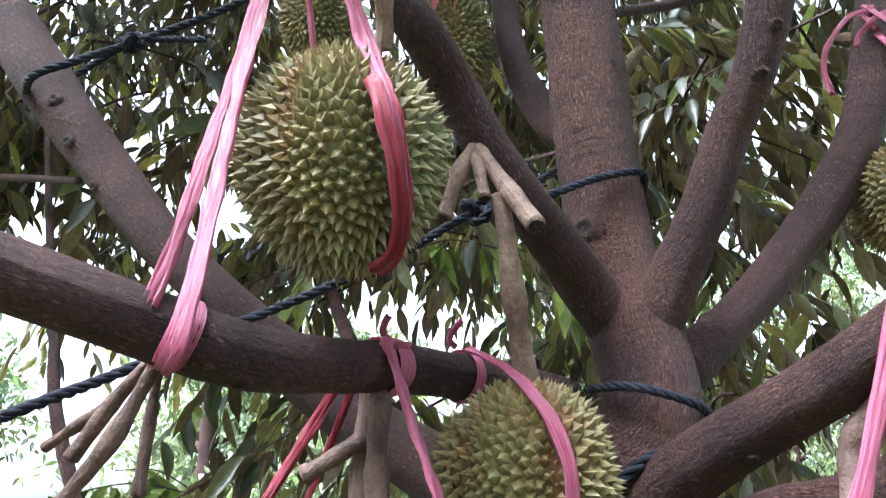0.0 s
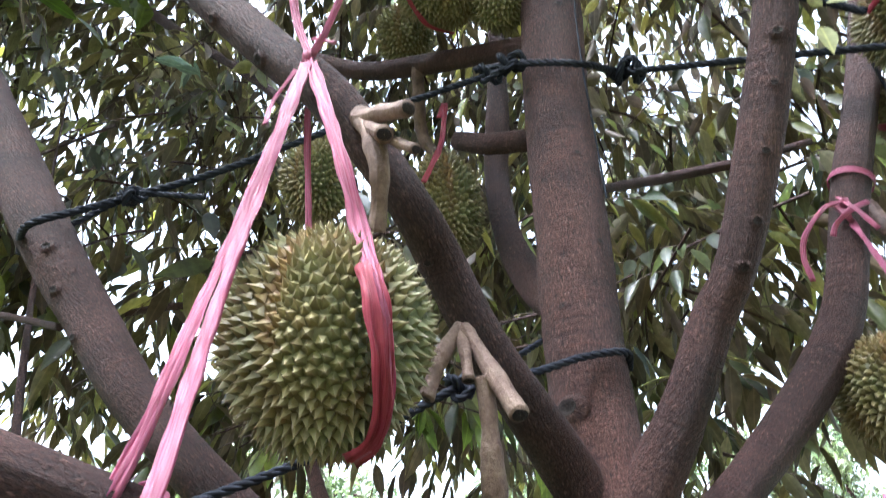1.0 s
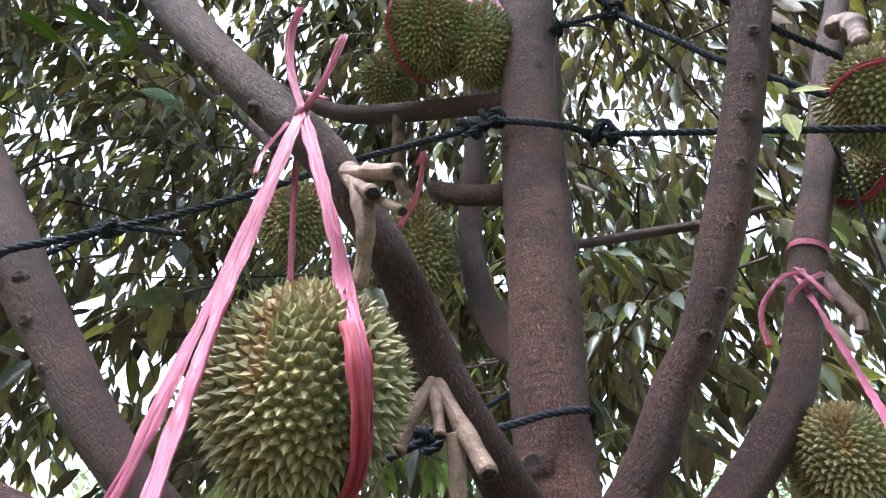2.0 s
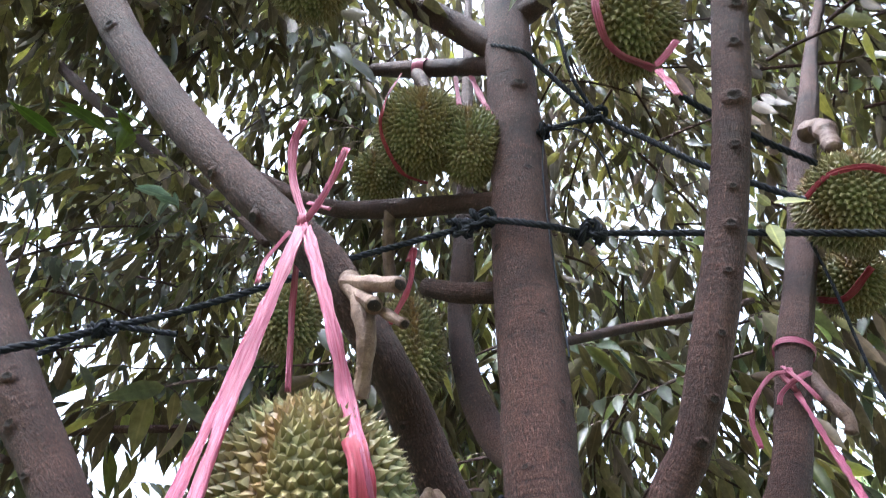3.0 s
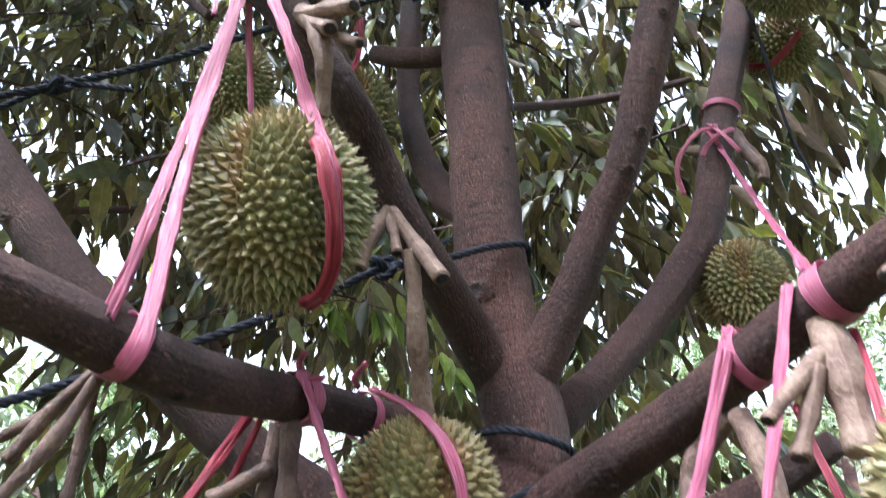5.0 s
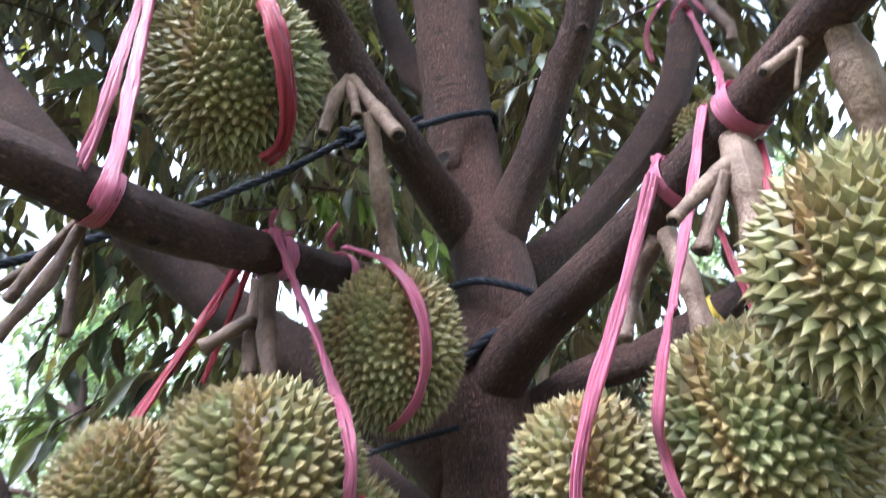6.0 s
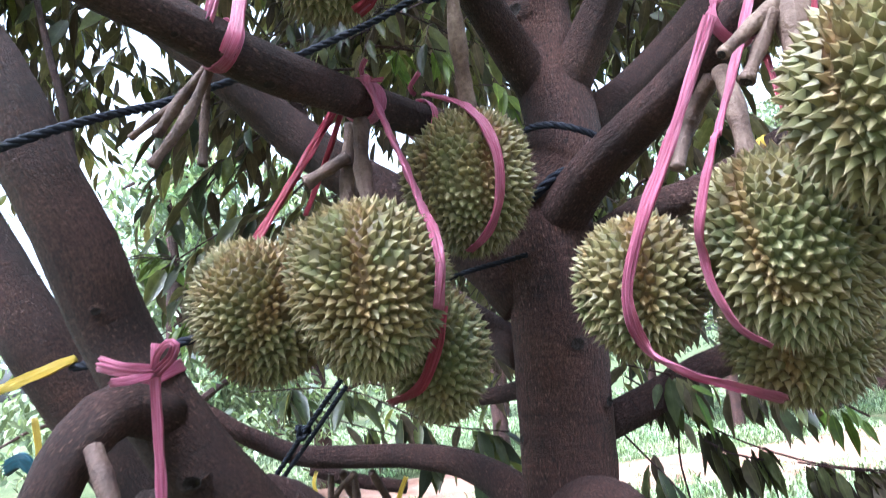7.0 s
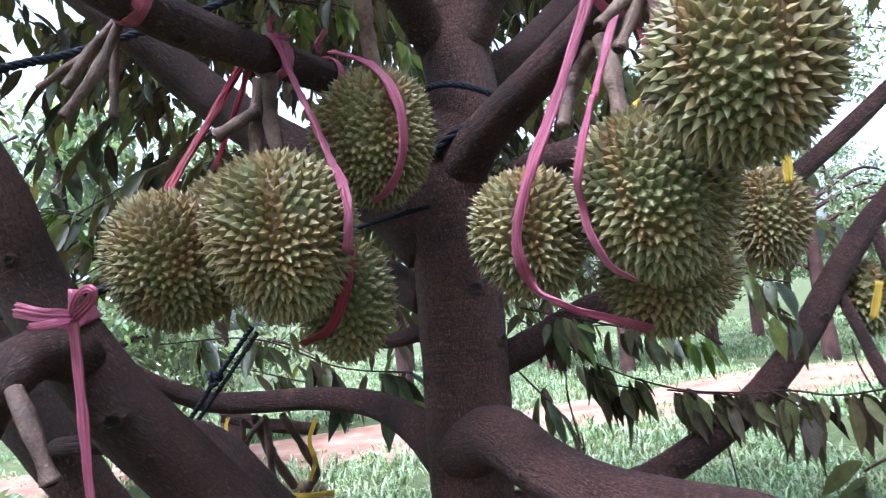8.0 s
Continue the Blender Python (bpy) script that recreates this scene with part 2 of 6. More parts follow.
GRASS = leaf_material("grass_blade", [(0.0, (0.13, 0.18, 0.09)), (0.6, (0.2, 0.255, 0.145)), (1.0, (0.31, 0.34, 0.23))], 0.45, 0.5, (0.34, 0.46, 0.18), 0.35)


def ground_material():
    m, n, l, b = mat_base("weedy_ground", 0.95, 0.1)
    ob = n.new("ShaderNodeTexCoord").outputs["Object"]
    a = noise_node(n, l, ob, 0.9, 6, 0.65)
    f = noise_node(n, l, ob, 26.0, 6, 0.7)
    c = ramp(n, l, a.outputs[0], [(0.3, (0.04, 0.055, 0.025)), (0.55, (0.07, 0.085, 0.04)), (0.72, (0.16, 0.13, 0.09))]).outputs[0]
    # Dark brown disc round the trunk, unseen, added to cut light bounced upward.
    d = n.new("ShaderNodeVectorMath")
    d.operation = "DISTANCE"
    l.new(ob, d.inputs[0])
    d.inputs[1].default_value = (0.1, 0.8, 0.0)
    w = n.new("ShaderNodeMath")
    w.operation = "MULTIPLY_ADD"
    l.new(a.outputs[0], w.inputs[0])
    w.inputs[1].default_value = 1.6
    l.new(d.outputs["Value"], w.inputs[2])
    dark_disc = ramp(n, l, f.outputs[0], [(0.3, (0.03, 0.02, 0.014)), (0.7, (0.09, 0.06, 0.04))]).outputs[0]
    edge = n.new("ShaderNodeMapRange")
    edge.inputs["From Min"].default_value, edge.inputs["From Max"].default_value = 3.6, 4.6
    l.new(w.outputs[0], edge.inputs["Value"])
    c = mix_rgb(n, l, edge.outputs[0], dark_disc, c)
    v = ramp(n, l, f.outputs[0], [(0.3, (0.55, 0.55, 0.5)), (0.7, (1.3, 1.3, 1.25))]).outputs[0]
    l.new(mix_rgb(n, l, 1.0, c, v, "MULTIPLY"), b.inputs["Base Color"])
    bump(n, l, b, f.outputs[0], 0.8, 0.03)
    return m


def soil_material():
    m, n, l, b = mat_base("red_soil", 0.95, 0.1)
    ob = n.new("ShaderNodeTexCoord").outputs["Object"]
    a = noise_node(n, l, ob, 2.2, 6, 0.65)
    f = noise_node(n, l, ob, 30.0, 6, 0.7)
    c = ramp(n, l, a.outputs[0], [(0.3, (0.15, 0.075, 0.053)), (0.5, (0.22, 0.122, 0.09)), (0.7, (0.3, 0.205, 0.16))]).outputs[0]
    v = ramp(n, l, f.outputs[0], [(0.3, (0.7, 0.7, 0.7)), (0.7, (1.2, 1.2, 1.2))]).outputs[0]
    l.new(mix_rgb(n, l, 1.0, c, v, "MULTIPLY"), b.inputs["Base Color"])
    bump(n, l, b, f.outputs[0], 0.7, 0.02)
    return m


GROUND, SOIL = ground_material(), soil_material()


# ---- mesh helpers ----
def mesh_object(name, verts, faces, mat, parent=None, label="", uvs=None, mats=None, face_mats=None, smooth=True, attrs=None):
    me = bpy.data.meshes.new(name)
    me.from_pydata([tuple(v) for v in verts], [], [tuple(f) for f in faces])
    for one in (mats or [mat]):
        me.materials.append(one)
    if face_mats is not None:
        me.polygons.foreach_set("material_index", np.asarray(face_mats, dtype=np.int32))
    if smooth:
        me.polygons.foreach_set("use_smooth", np.ones(len(me.polygons), dtype=bool))
    if uvs is not None:
        layer = me.uv_layers.new(name="UVMap")
        idx = np.empty(len(me.loops), dtype=np.int32)
        me.loops.foreach_get("vertex_index", idx)
        layer.data.foreach_set("uv", np.asarray(uvs, dtype=np.float32)[idx].ravel())
    for key, vals in (attrs or {}).items():
        me.attributes.new(key, "FLOAT", "POINT").data.foreach_set("value", np.asarray(vals, dtype=np.float32))
    me.update()
    ob = new(name, me)
    if parent is not None:
        ob.parent = parent
        ob.matrix_parent_inverse = parent.matrix_world.inverted()
    if label:
        tagged(ob, label)
    return ob


def empty(name, at, label, category, group="", kind=""):
    ob = new(name)
    ob.empty_display_size = 0.02
    ob.matrix_world = Matrix.Translation(at)
    return tagged(ob, label, category, group, kind)


def smooth_path(rows, step):
    """Catmull-Rom through rows of any width, resampled at about step metres."""
    p = np.asarray(rows, dtype=float)
    q = np.vstack([2 * p[0] - p[1], p, 2 * p[-1] - p[-2]])
    out = []
    for i in range(1, len(q) - 2):
        n = max(2, int(np.linalg.norm(q[i + 1][:3] - q[i][:3]) / step))
        t = np.linspace(0, 1, n, endpoint=False)[:, None]
        a, b, c, d = q[i - 1], q[i], q[i + 1], q[i + 2]
        out.append(0.5 * (2 * b + (c - a) * t + (2 * a - 5 * b + 4 * c - d) * t ** 2 + (3 * b - a - 3 * c + d) * t ** 3))
    out.append(p[-1][None])
    return np.vstack(out)


def frames_along(c):
    """Unit tangents and two normals carried along the line c without twist."""
    tan = np.gradient(c, axis=0)
    tan /= np.linalg.norm(tan, axis=1)[:, None] + 1e-12
    ref = np.array((0.0, 0.0, 1.0)) if abs(tan[0][2]) < 0.8 else np.array((1.0, 0.0, 0.0))
    u = np.cross(tan[0], ref)
    u /= np.linalg.norm(u)
    us = [u]
    for k in range(1, len(c)):
        u = u - tan[k] * (u @ tan[k])
        u /= np.linalg.norm(u) + 1e-12
        us.append(u)
    us = np.array(us)
    return tan, us, np.cross(tan, us)


def tube(rows, seg=16, step=0.03, rough=0.05, seed=0, cap=True):
    """A rough-skinned tapered tube along rows of x, y, z, radius: verts, faces, uvs."""
    s = smooth_path(rows, step)
    c, r = s[:, :3], np.abs(s[:, 3])
    tan, u, w = frames_along(c)
    v_len = np.concatenate([[0], np.cumsum(np.linalg.norm(np.diff(c, axis=0), axis=1))])
    verts, uvs = [], []
    off = Vector((seed * 7.3, seed * 3.1, 0))
    for k in range(len(c)):
        for j in range(seg + 1):
            a = 2 * math.pi * j / seg
            d = math.cos(a) * u[k] + math.sin(a) * w[k]
            if rough:
                big = noise.noise(Vector(c[k] * 6 + d * r[k] * 10) + off)
                small = noise.noise(Vector(c[k] * 45 + d * r[k] * 40) + off)
                rr = r[k] * (1 + rough * (1.3 * big + 0.7 * small))
            else:
                rr = r[k]
            verts.append(c[k] + d * rr)
            uvs.append((a * r[k], v_len[k]))
    faces = []
    for k in range(len(c) - 1):
        for j in range(seg):
            a = k * (seg + 1) + j
            faces.append((a, a + 1, a + seg + 2, a + seg + 1))
    if cap:
        for k, flip in ((0, True), (len(c) - 1, False)):
            m = len(verts)
            verts.append(c[k] + tan[k] * r[k] * (-0.25 if flip else 0.25))
            uvs.append((0, v_len[k]))
            for j in range(seg):
                a = k * (seg + 1) + j
                faces.append((m, a + 1, a) if flip else (m, a, a + 1))
    return verts, faces, uvs


def join(parts):
    verts, faces, uvs = [], [], []
    for v, f, t in parts:
        b = len(verts)
        verts += list(v)
        uvs += list(t)
        faces += [tuple(i + b for i in g) for g in f]
    return verts, faces, uvs


def scar(at, out, size, seed, proud=1.0):
    """A ringed knot on the bark: a raised rim round a sunken middle."""
    out = np.asarray(out, float) / np.linalg.norm(out)
    a = np.cross(out, (0, 0, 1.0))
    a /= np.linalg.norm(a)
    b = np.cross(out, a)
    verts, faces, uvs = [], [], []
    prof = [(1.6, -0.2), (1.2, 0.1), (0.85, 0.3), (0.62, 0.24), (0.42, 0.1), (0.2, 0.08)]
    for i, (rr, hh) in enumerate(prof):
        for j in range(14):
            t = 2 * math.pi * j / 14
            k = 1 + 0.14 * noise.noise(Vector((math.cos(t) * 2 + seed, math.sin(t) * 2, i * 0.6)))
            verts.append(np.asarray(at) + size * (rr * k * (math.cos(t) * a + 0.8 * math.sin(t) * b) + proud * hh * k * out))
            uvs.append((t * size, rr * size))
    for i in range(len(prof) - 1):
        for j in range(14):
            faces.append((i * 14 + j, i * 14 + (j + 1) % 14, (i + 1) * 14 + (j + 1) % 14, (i + 1) * 14 + j))
    faces.append(tuple((len(prof) - 1) * 14 + j for j in range(14)))
    return verts, faces, uvs


def tri_mesh(name, v, t, mats, parent=None, face_mats=None, attrs=None, uvs=None, smooth=True):
    """A mesh of triangles straight from arrays."""
    me = bpy.data.meshes.new(name)
    me.vertices.add(len(v))
    me.vertices.foreach_set("co", np.asarray(v, dtype=np.float32).ravel())
    flat = np.asarray(t, dtype=np.int32).ravel()
    me.loops.add(len(flat))
    me.loops.foreach_set("vertex_index", flat)
    me.polygons.add(len(t))
    me.polygons.foreach_set("loop_start", np.arange(0, len(flat), 3, dtype=np.int32))
    me.polygons.foreach_set("loop_total", np.full(len(t), 3, dtype=np.int32))
    for one in mats:
        me.materials.append(one)
    if face_mats is not None:
        me.polygons.foreach_set("material_index", np.asarray(face_mats, dtype=np.int32))
    me.polygons.foreach_set("use_smooth", np.full(len(t), smooth, dtype=bool))
    if uvs is not None:
        me.uv_layers.new(name="UVMap").data.foreach_set("uv", np.asarray(uvs, dtype=np.float32)[flat].ravel())
    for key, vals in (attrs or {}).items():
        me.attributes.new(key, "FLOAT", "POINT").data.foreach_set("value", np.asarray(vals, dtype=np.float32))
    me.update(calc_edges=True)
    ob = new(name, me)
    if parent is not None:
        ob.parent = parent
        ob.matrix_parent_inverse = parent.matrix_world.inverted()
    return ob


# ---- ground ----
def ground_height(x, y):
    d = math.hypot(x - 0.1, y - 1.0)
    k = min(1.0, max(0.0, (d - 2.0) / 6.0))
    return k * 0.12 * noise.noise(Vector((x * 0.35, y * 0.35, 0.0)))


def ground_sheet():
    ring = [0, 1, 2, 3, 4, 5, 6, 7, 8, 9, 10, 11, 12, 13, 14, 16, 18, 20, 23, 26, 30, 35, 42, 55, 80, 130, 250, 600, 2000]
    seg = 96
    verts, faces = [(0.1, 1.0, 0.0)], []
    for r in ring[1:]:
        for j in range(seg):
            a = 2 * math.pi * j / seg
            x, y = 0.1 + r * math.cos(a), 1.0 + r * math.sin(a)
            verts.append((x, y, ground_height(x, y) if r < 60 else 0.0))
    for j in range(seg):
        faces.append((0, 1 + j, 1 + (j + 1) % seg))
    for i in range(len(ring) - 2):
        for j in range(seg):
            a, b = 1 + i * seg + j, 1 + i * seg + (j + 1) % seg
            faces.append((a, a + seg, b + seg, b))
    ob = mesh_object("ground", verts, faces, GROUND)
    return tagged(ob, "weedy green orchard ground under the trees", "ground", kind="structure")


ground_sheet()


def dirt_path():
    rows = [(-14.0, 5.6), (-9.0, 6.3), (-5.0, 7.2), (-1.5, 8.3), (1.3, 9.3), (4.0, 10.2), (8.0, 11.6), (14.0, 13.5), (22.0, 16.0)]
    s = smooth_path([(x, y, 0, 0) for x, y in rows], 0.35)
    tan, u, w = frames_along(s[:, :3])
    verts, faces, n = [], [], 7
    for k in range(len(s)):
        side = np.array((-tan[k][1], tan[k][0], 0))
        for j in range(n):
            q = (j / (n - 1) - 0.5) * 2
            wob = 0.75 * noise.noise(Vector((k * 0.21, q * 0.7, 4)))
            p = s[k, :3] + side * (q * (1.25 + wob))
            verts.append((p[0], p[1], ground_height(p[0], p[1]) + 0.035 * (1 - q * q) + (0.012 if abs(q) < 0.99 else -0.03)))
    for k in range(len(s) - 1):
        for j in range(n - 1):
            a = k * n + j
            faces.append((a, a + 1, a + n + 1, a + n))
    ob = mesh_object("dirt_path", verts, faces, SOIL)
    tagged(ob, "bare reddish brown dirt track across the orchard", "path", kind="structure")


dirt_path()


def blades(name, label, count, box, height, width, seed):
    """Tufts of four bent blades each, sparse on the track."""
    rng = np.random.default_rng(seed)
    x, y = rng.uniform(box[0], box[1], count), box[2] + (box[3] - box[2]) * rng.random(count) ** 1.3
    keep = np.abs(y - 8.85 - 0.34 * x) > 0.2 + 1.2 * rng.random(count) ** 0.8
    bare = np.array([noise.noise(Vector((p * 0.55, q * 0.55, 9.0))) for p, q in zip(x, y)])
    keep &= bare > -0.34 + 0.3 * rng.random(count)
    keep &= np.hypot(x - 0.1, y - 1.0) > 2.6 + 1.6 * rng.random(count)
    x, y = np.repeat(x[keep], 4), np.repeat(y[keep], 4)
    n = len(x)
    h = np.repeat(height * rng.uniform(0.4, 1.3, n // 4), 4)
    x, y = x + rng.uniform(-0.05, 0.05, n), y + rng.uniform(-0.05, 0.05, n)
    g = np.array([ground_height(p, q) for p, q in zip(x, y)]) - 0.01
    a, lean, wv = rng.uniform(0, 6.283, n), rng.uniform(0.3, 1.1, n), width * rng.uniform(0.6, 1.5, n)
    dx, dy = np.cos(a), np.sin(a)
    ex, ey = -dy * wv, dx * wv
    mx, my, mz = x + dx * lean * h * 0.35, y + dy * lean * h * 0.35, g + h * 0.6
    v = np.stack([np.stack(p, 1) for p in ((x - ex * 0.3, y - ey * 0.3, g), (x + ex * 0.3, y + ey * 0.3, g), (mx + ex * 0.5, my + ey * 0.5, mz),
                                           (mx - ex * 0.5, my - ey * 0.5, mz), (x + dx * lean * h, y + dy * lean * h, g + h * rng.uniform(0.55, 1.0, n)))], 1)
    t = np.array([(0, 1, 2), (0, 2, 3), (3, 2, 4)])[None] + 5 * np.arange(n)[:, None, None]
    ob = tri_mesh(name, v.reshape(-1, 3), t.reshape(-1, 3), [GRASS], uvs=np.zeros((n * 5, 2)) + (0.5, 0.5))
    return tagged(ob, label, "grass", kind="stuff")


blades("grass", "low pale green grass between the fruit trees", 26000, (-9, 9, 3.2, 15), 0.11, 0.009, 3)
blades("grass", "low pale green grass under the limbs", 9000, (-3.5, 4.0, 2.6, 5.2), 0.09, 0.009, 8)
blades("weeds", "broad-leaved green weeds beside the dirt track", 30000, (-9, 13, 5.2, 22), 0.13, 0.015, 4)


# ---- leaves ----
def leaf_template(fold=0.25, droop=0.25):
    """A lance-shaped leaf along +x, 1 long, half-width 1: an upper and a lower skin."""
    st = [(0.0, 0.0), (0.13, 0.62), (0.38, 1.0), (0.64, 0.8), (0.86, 0.27), (1.0, 0.0)]
    v, tri = [], []
    for side in (0, 1):
        b = len(v)
        rows = []
        for s, w in st:
            z = -droop * s * s
            if w == 0:
                rows.append([len(v)])
                v.append((s, 0, z, side))
            else:
                rows.append([len(v), len(v) + 1, len(v) + 2])
                v += [(s, w, z + fold * w, side), (s, 0, z, side), (s, -w, z + fold * w, side)]
        f = []
        for a, c in zip(rows, rows[1:]):
            if len(a) == 1:
                f += [(a[0], c[1], c[0]), (a[0], c[2], c[1])]
            elif len(c) == 1:
                f += [(a[0], a[1], c[0]), (a[1], a[2], c[0])]
            else:
                f += [(a[0], a[1], c[1]), (a[0], c[1], c[0]), (a[1], a[2], c[2]), (a[1], c[2], c[1])]
        tri += [(x, y, z) for x, y, z in f] if side == 0 else [(x, z, y) for x, y, z in f]
    return np.array(v, float), np.array(tri, np.int32)


def plain_leaf():
    """A single skin of four triangles, for foliage far off."""
    v = np.array([(0, 0, 0, 0), (0.4, 1, 0.1, 0), (0.4, -1, 0.1, 0), (0.75, 0.6, -0.1, 0), (0.75, -0.6, -0.1, 0), (1, 0, -0.4, 0)], float)
    return v, np.array([(0, 2, 1), (1, 2, 4), (1, 4, 3), (3, 4, 5)], np.int32)


TEMPLATES = [leaf_template(0.22, 0.12), leaf_template(0.4, 0.3), leaf_template(0.12, 0.5), plain_leaf()]
FAR_LEAF = 3


def leaf_frame(d, roll):
    """Axes of a leaf that points along d, turned about itself by roll."""
    d = np.asarray(d, float)
    d /= np.linalg.norm(d)
    side = np.cross((0, 0, 1.0), d)
    if np.linalg.norm(side) < 1e-3:
        side = np.array((1.0, 0, 0))
    side /= np.linalg.norm(side)
    up = np.cross(d, side)
    c, s = math.cos(roll), math.sin(roll)
    return d, c * side + s * up, -s * side + c * up


def leaves_mesh(name, items, top, under, parent, label=""):
    """Many leaves in one mesh. items: base, direction, roll, length, half-width, template."""
    return leaves_from(name, *(np.array([i[q] for i in items]) for q in range(6)), top, under, parent, label)


def leaves_from(name, at, d, roll, ln, hw, kind, top, under, parent, label=""):
    """The same, from arrays."""
    d = np.array(d, float)
    d /= np.linalg.norm(d, axis=1)[:, None]
    side = np.stack([-d[:, 1], d[:, 0], np.zeros(len(d))], 1)
    flat = np.linalg.norm(side, axis=1)
    side[flat < 1e-3] = (1.0, 0, 0)
    side /= np.linalg.norm(side, axis=1)[:, None]
    up = np.cross(d, side)
    c, s = np.cos(roll)[:, None], np.sin(roll)[:, None]
    sd, un = c * side + s * up, -s * side + c * up
    vs, ts, ms, us, base = [], [], [], [], 0
    for k, (tv, tt) in enumerate(TEMPLATES):
        m = kind == k
        n = int(m.sum())
        if not n:
            continue
        x, y, z = tv[None, :, 0:1], tv[None, :, 1:2], tv[None, :, 2:3]
        off = np.where(tv[None, :, 3:4] > 0.5, -0.0012, 0.0)
        w = hw[m][:, None, None]
        v = at[m][:, None] + x * ln[m][:, None, None] * d[m][:, None] + y * w * sd[m][:, None] + (z * w * 1.6 + off) * un[m][:, None]
        vs.append(v.reshape(-1, 3))
        ts.append((tt[None] + (base + len(tv) * np.arange(n))[:, None, None]).reshape(-1, 3))
        ms.append(np.tile((np.arange(len(tt)) >= len(tt) // 2).astype(np.int32) * (0 if k == FAR_LEAF else 1), n))
        us.append(np.tile(tv[:, :2], (n, 1)))
        base += n * len(tv)
    ob = tri_mesh(name, np.vstack(vs), np.vstack(ts), [top, under], parent, np.concatenate(ms), uvs=np.vstack(us))
    return tagged(ob, label)


SINGLE = {}


def single_leaf(name, item, top, under, parent, label=""):
    """One leaf as an object of its own; leaves of one kind share their mesh."""
    p, d, roll, ln, hw, k = item
    key = (k, top.name)
    if key not in SINGLE:
        SINGLE[key] = leaves_mesh(name, [((0, 0, 0), (1, 0, 0), 0.0, 0.1, 0.018, k)], top, under, parent)
        ob = SINGLE[key]
    else:
        ob = new(name, SINGLE[key].data)
        ob.parent = parent
        ob.matrix_parent_inverse = parent.matrix_world.inverted()
    a, s, u = leaf_frame(d, roll)
    q = hw / 0.018
    m = Matrix(((a[0] * ln / 0.1, s[0] * q, u[0] * q, p[0]), (a[1] * ln / 0.1, s[1] * q, u[1] * q, p[1]), (a[2] * ln / 0.1, s[2] * q, u[2] * q, p[2]), (0, 0, 0, 1)))
    ob.matrix_basis = m
    if label:
        tagged(ob, label)
    return ob


def spray(rng, at, way, length, n, droop=0.8, size=1.0, hang=0.9, kind=None):
    """A drooping twig with leaves by turns on both sides: leaf items and the twig's line."""
    at, way = np.asarray(at, float), np.asarray(way, float)
    way = way / np.linalg.norm(way)
    line, items = [], []
    side = np.cross(way, (0, 0, 1.0))
    side /= np.linalg.norm(side) + 1e-9
    lay, face = rng.uniform(0.35, 1.0), rng.normal(0, 0.5)
    for i in range(n):
        s = (i + 1) / n
        p = at + way * length * s + np.array((0, 0, -droop * length * s * s))
        line.append(p)
        sgn = 1 if i % 2 else -1
        d = way * rng.uniform(0.25, 0.8) + side * sgn * lay * rng.uniform(0.5, 1.1) + np.array((0, 0, -hang * rng.uniform(0.4, 1.3) - droop * s * 0.4))
        ln = size * rng.uniform(0.075, 0.15) * (1.0 - 0.25 * abs(s - 0.5))
        items.append((p, d, face + rng.normal(0, 0.55), ln, ln * rng.uniform(0.135, 0.18), int(rng.integers(0, 3)) if kind is None else kind))
    return items, [at] + line


def twig_strip(lines, r0, r1):
    """Three-sided twigs along many lines, joined."""
    verts, faces, uvs, base = [], [], [], 0
    for ln in lines:
        c = np.asarray(ln, float)
        n = len(c)
        if n < 2:
            continue
        tan = np.gradient(c, axis=0)
        u = np.cross(tan, (0.31, 0.2, 0.93))
        u /= np.linalg.norm(u, axis=1)[:, None] + 1e-9
        w = np.cross(tan, u)
        w /= np.linalg.norm(w, axis=1)[:, None] + 1e-9
        r = np.linspace(r0, r1, n)[:, None, None]
        a = np.arange(3) * 2.0944
        ring = c[:, None] + r * (np.cos(a)[None, :, None] * u[:, None] + np.sin(a)[None, :, None] * w[:, None])
        verts.append(ring.reshape(-1, 3))
        uvs.append(np.stack([np.tile(a * 0.003, n), np.repeat(np.arange(n) * 0.05, 3)], 1))
        k = base + 3 * np.arange(n - 1)[:, None, None]
        one = np.array([(j, (j + 1) % 3, (j + 1) % 3 + 3) for j in range(3)] + [(j, (j + 1) % 3 + 3, j + 3) for j in range(3)])
        faces.append((k + one[None]).reshape(-1, 3))
        base += 3 * n
    return np.vstack(verts), np.vstack(faces), np.vstack(uvs)


# ---- the durian tree ----
tree = empty("durian_tree", (0.1, 1.05, 0.0), "old durian tree with reddish brown bark and many spreading limbs", "tree")


def limb(name, rows, seed, mat=None, seg=18, scars=(), label="", rough=0.05):
    """A limb of the tree with its knots."""
    parts = [tube(rows, seg=seg, step=0.028, rough=rough, seed=seed)]
    s = smooth_path(rows, 0.01)
    for frac, ang, size in scars:
        k = int(frac * (len(s) - 1))
        tan, u, w = frames_along(s[:, :3])
        toward = np.array((math.sin(ang), -math.cos(ang), 0.0))
        toward -= tan[k] * (toward @ tan[k])
        toward /= np.linalg.norm(toward)
        parts.append(scar(s[k, :3] + toward * s[k, 3] * 0.97, toward, size, seed + frac * 9))
    v, f, uv = join(parts)
    return mesh_object(name, v, f, mat or BARK, tree, label, uvs=uv)


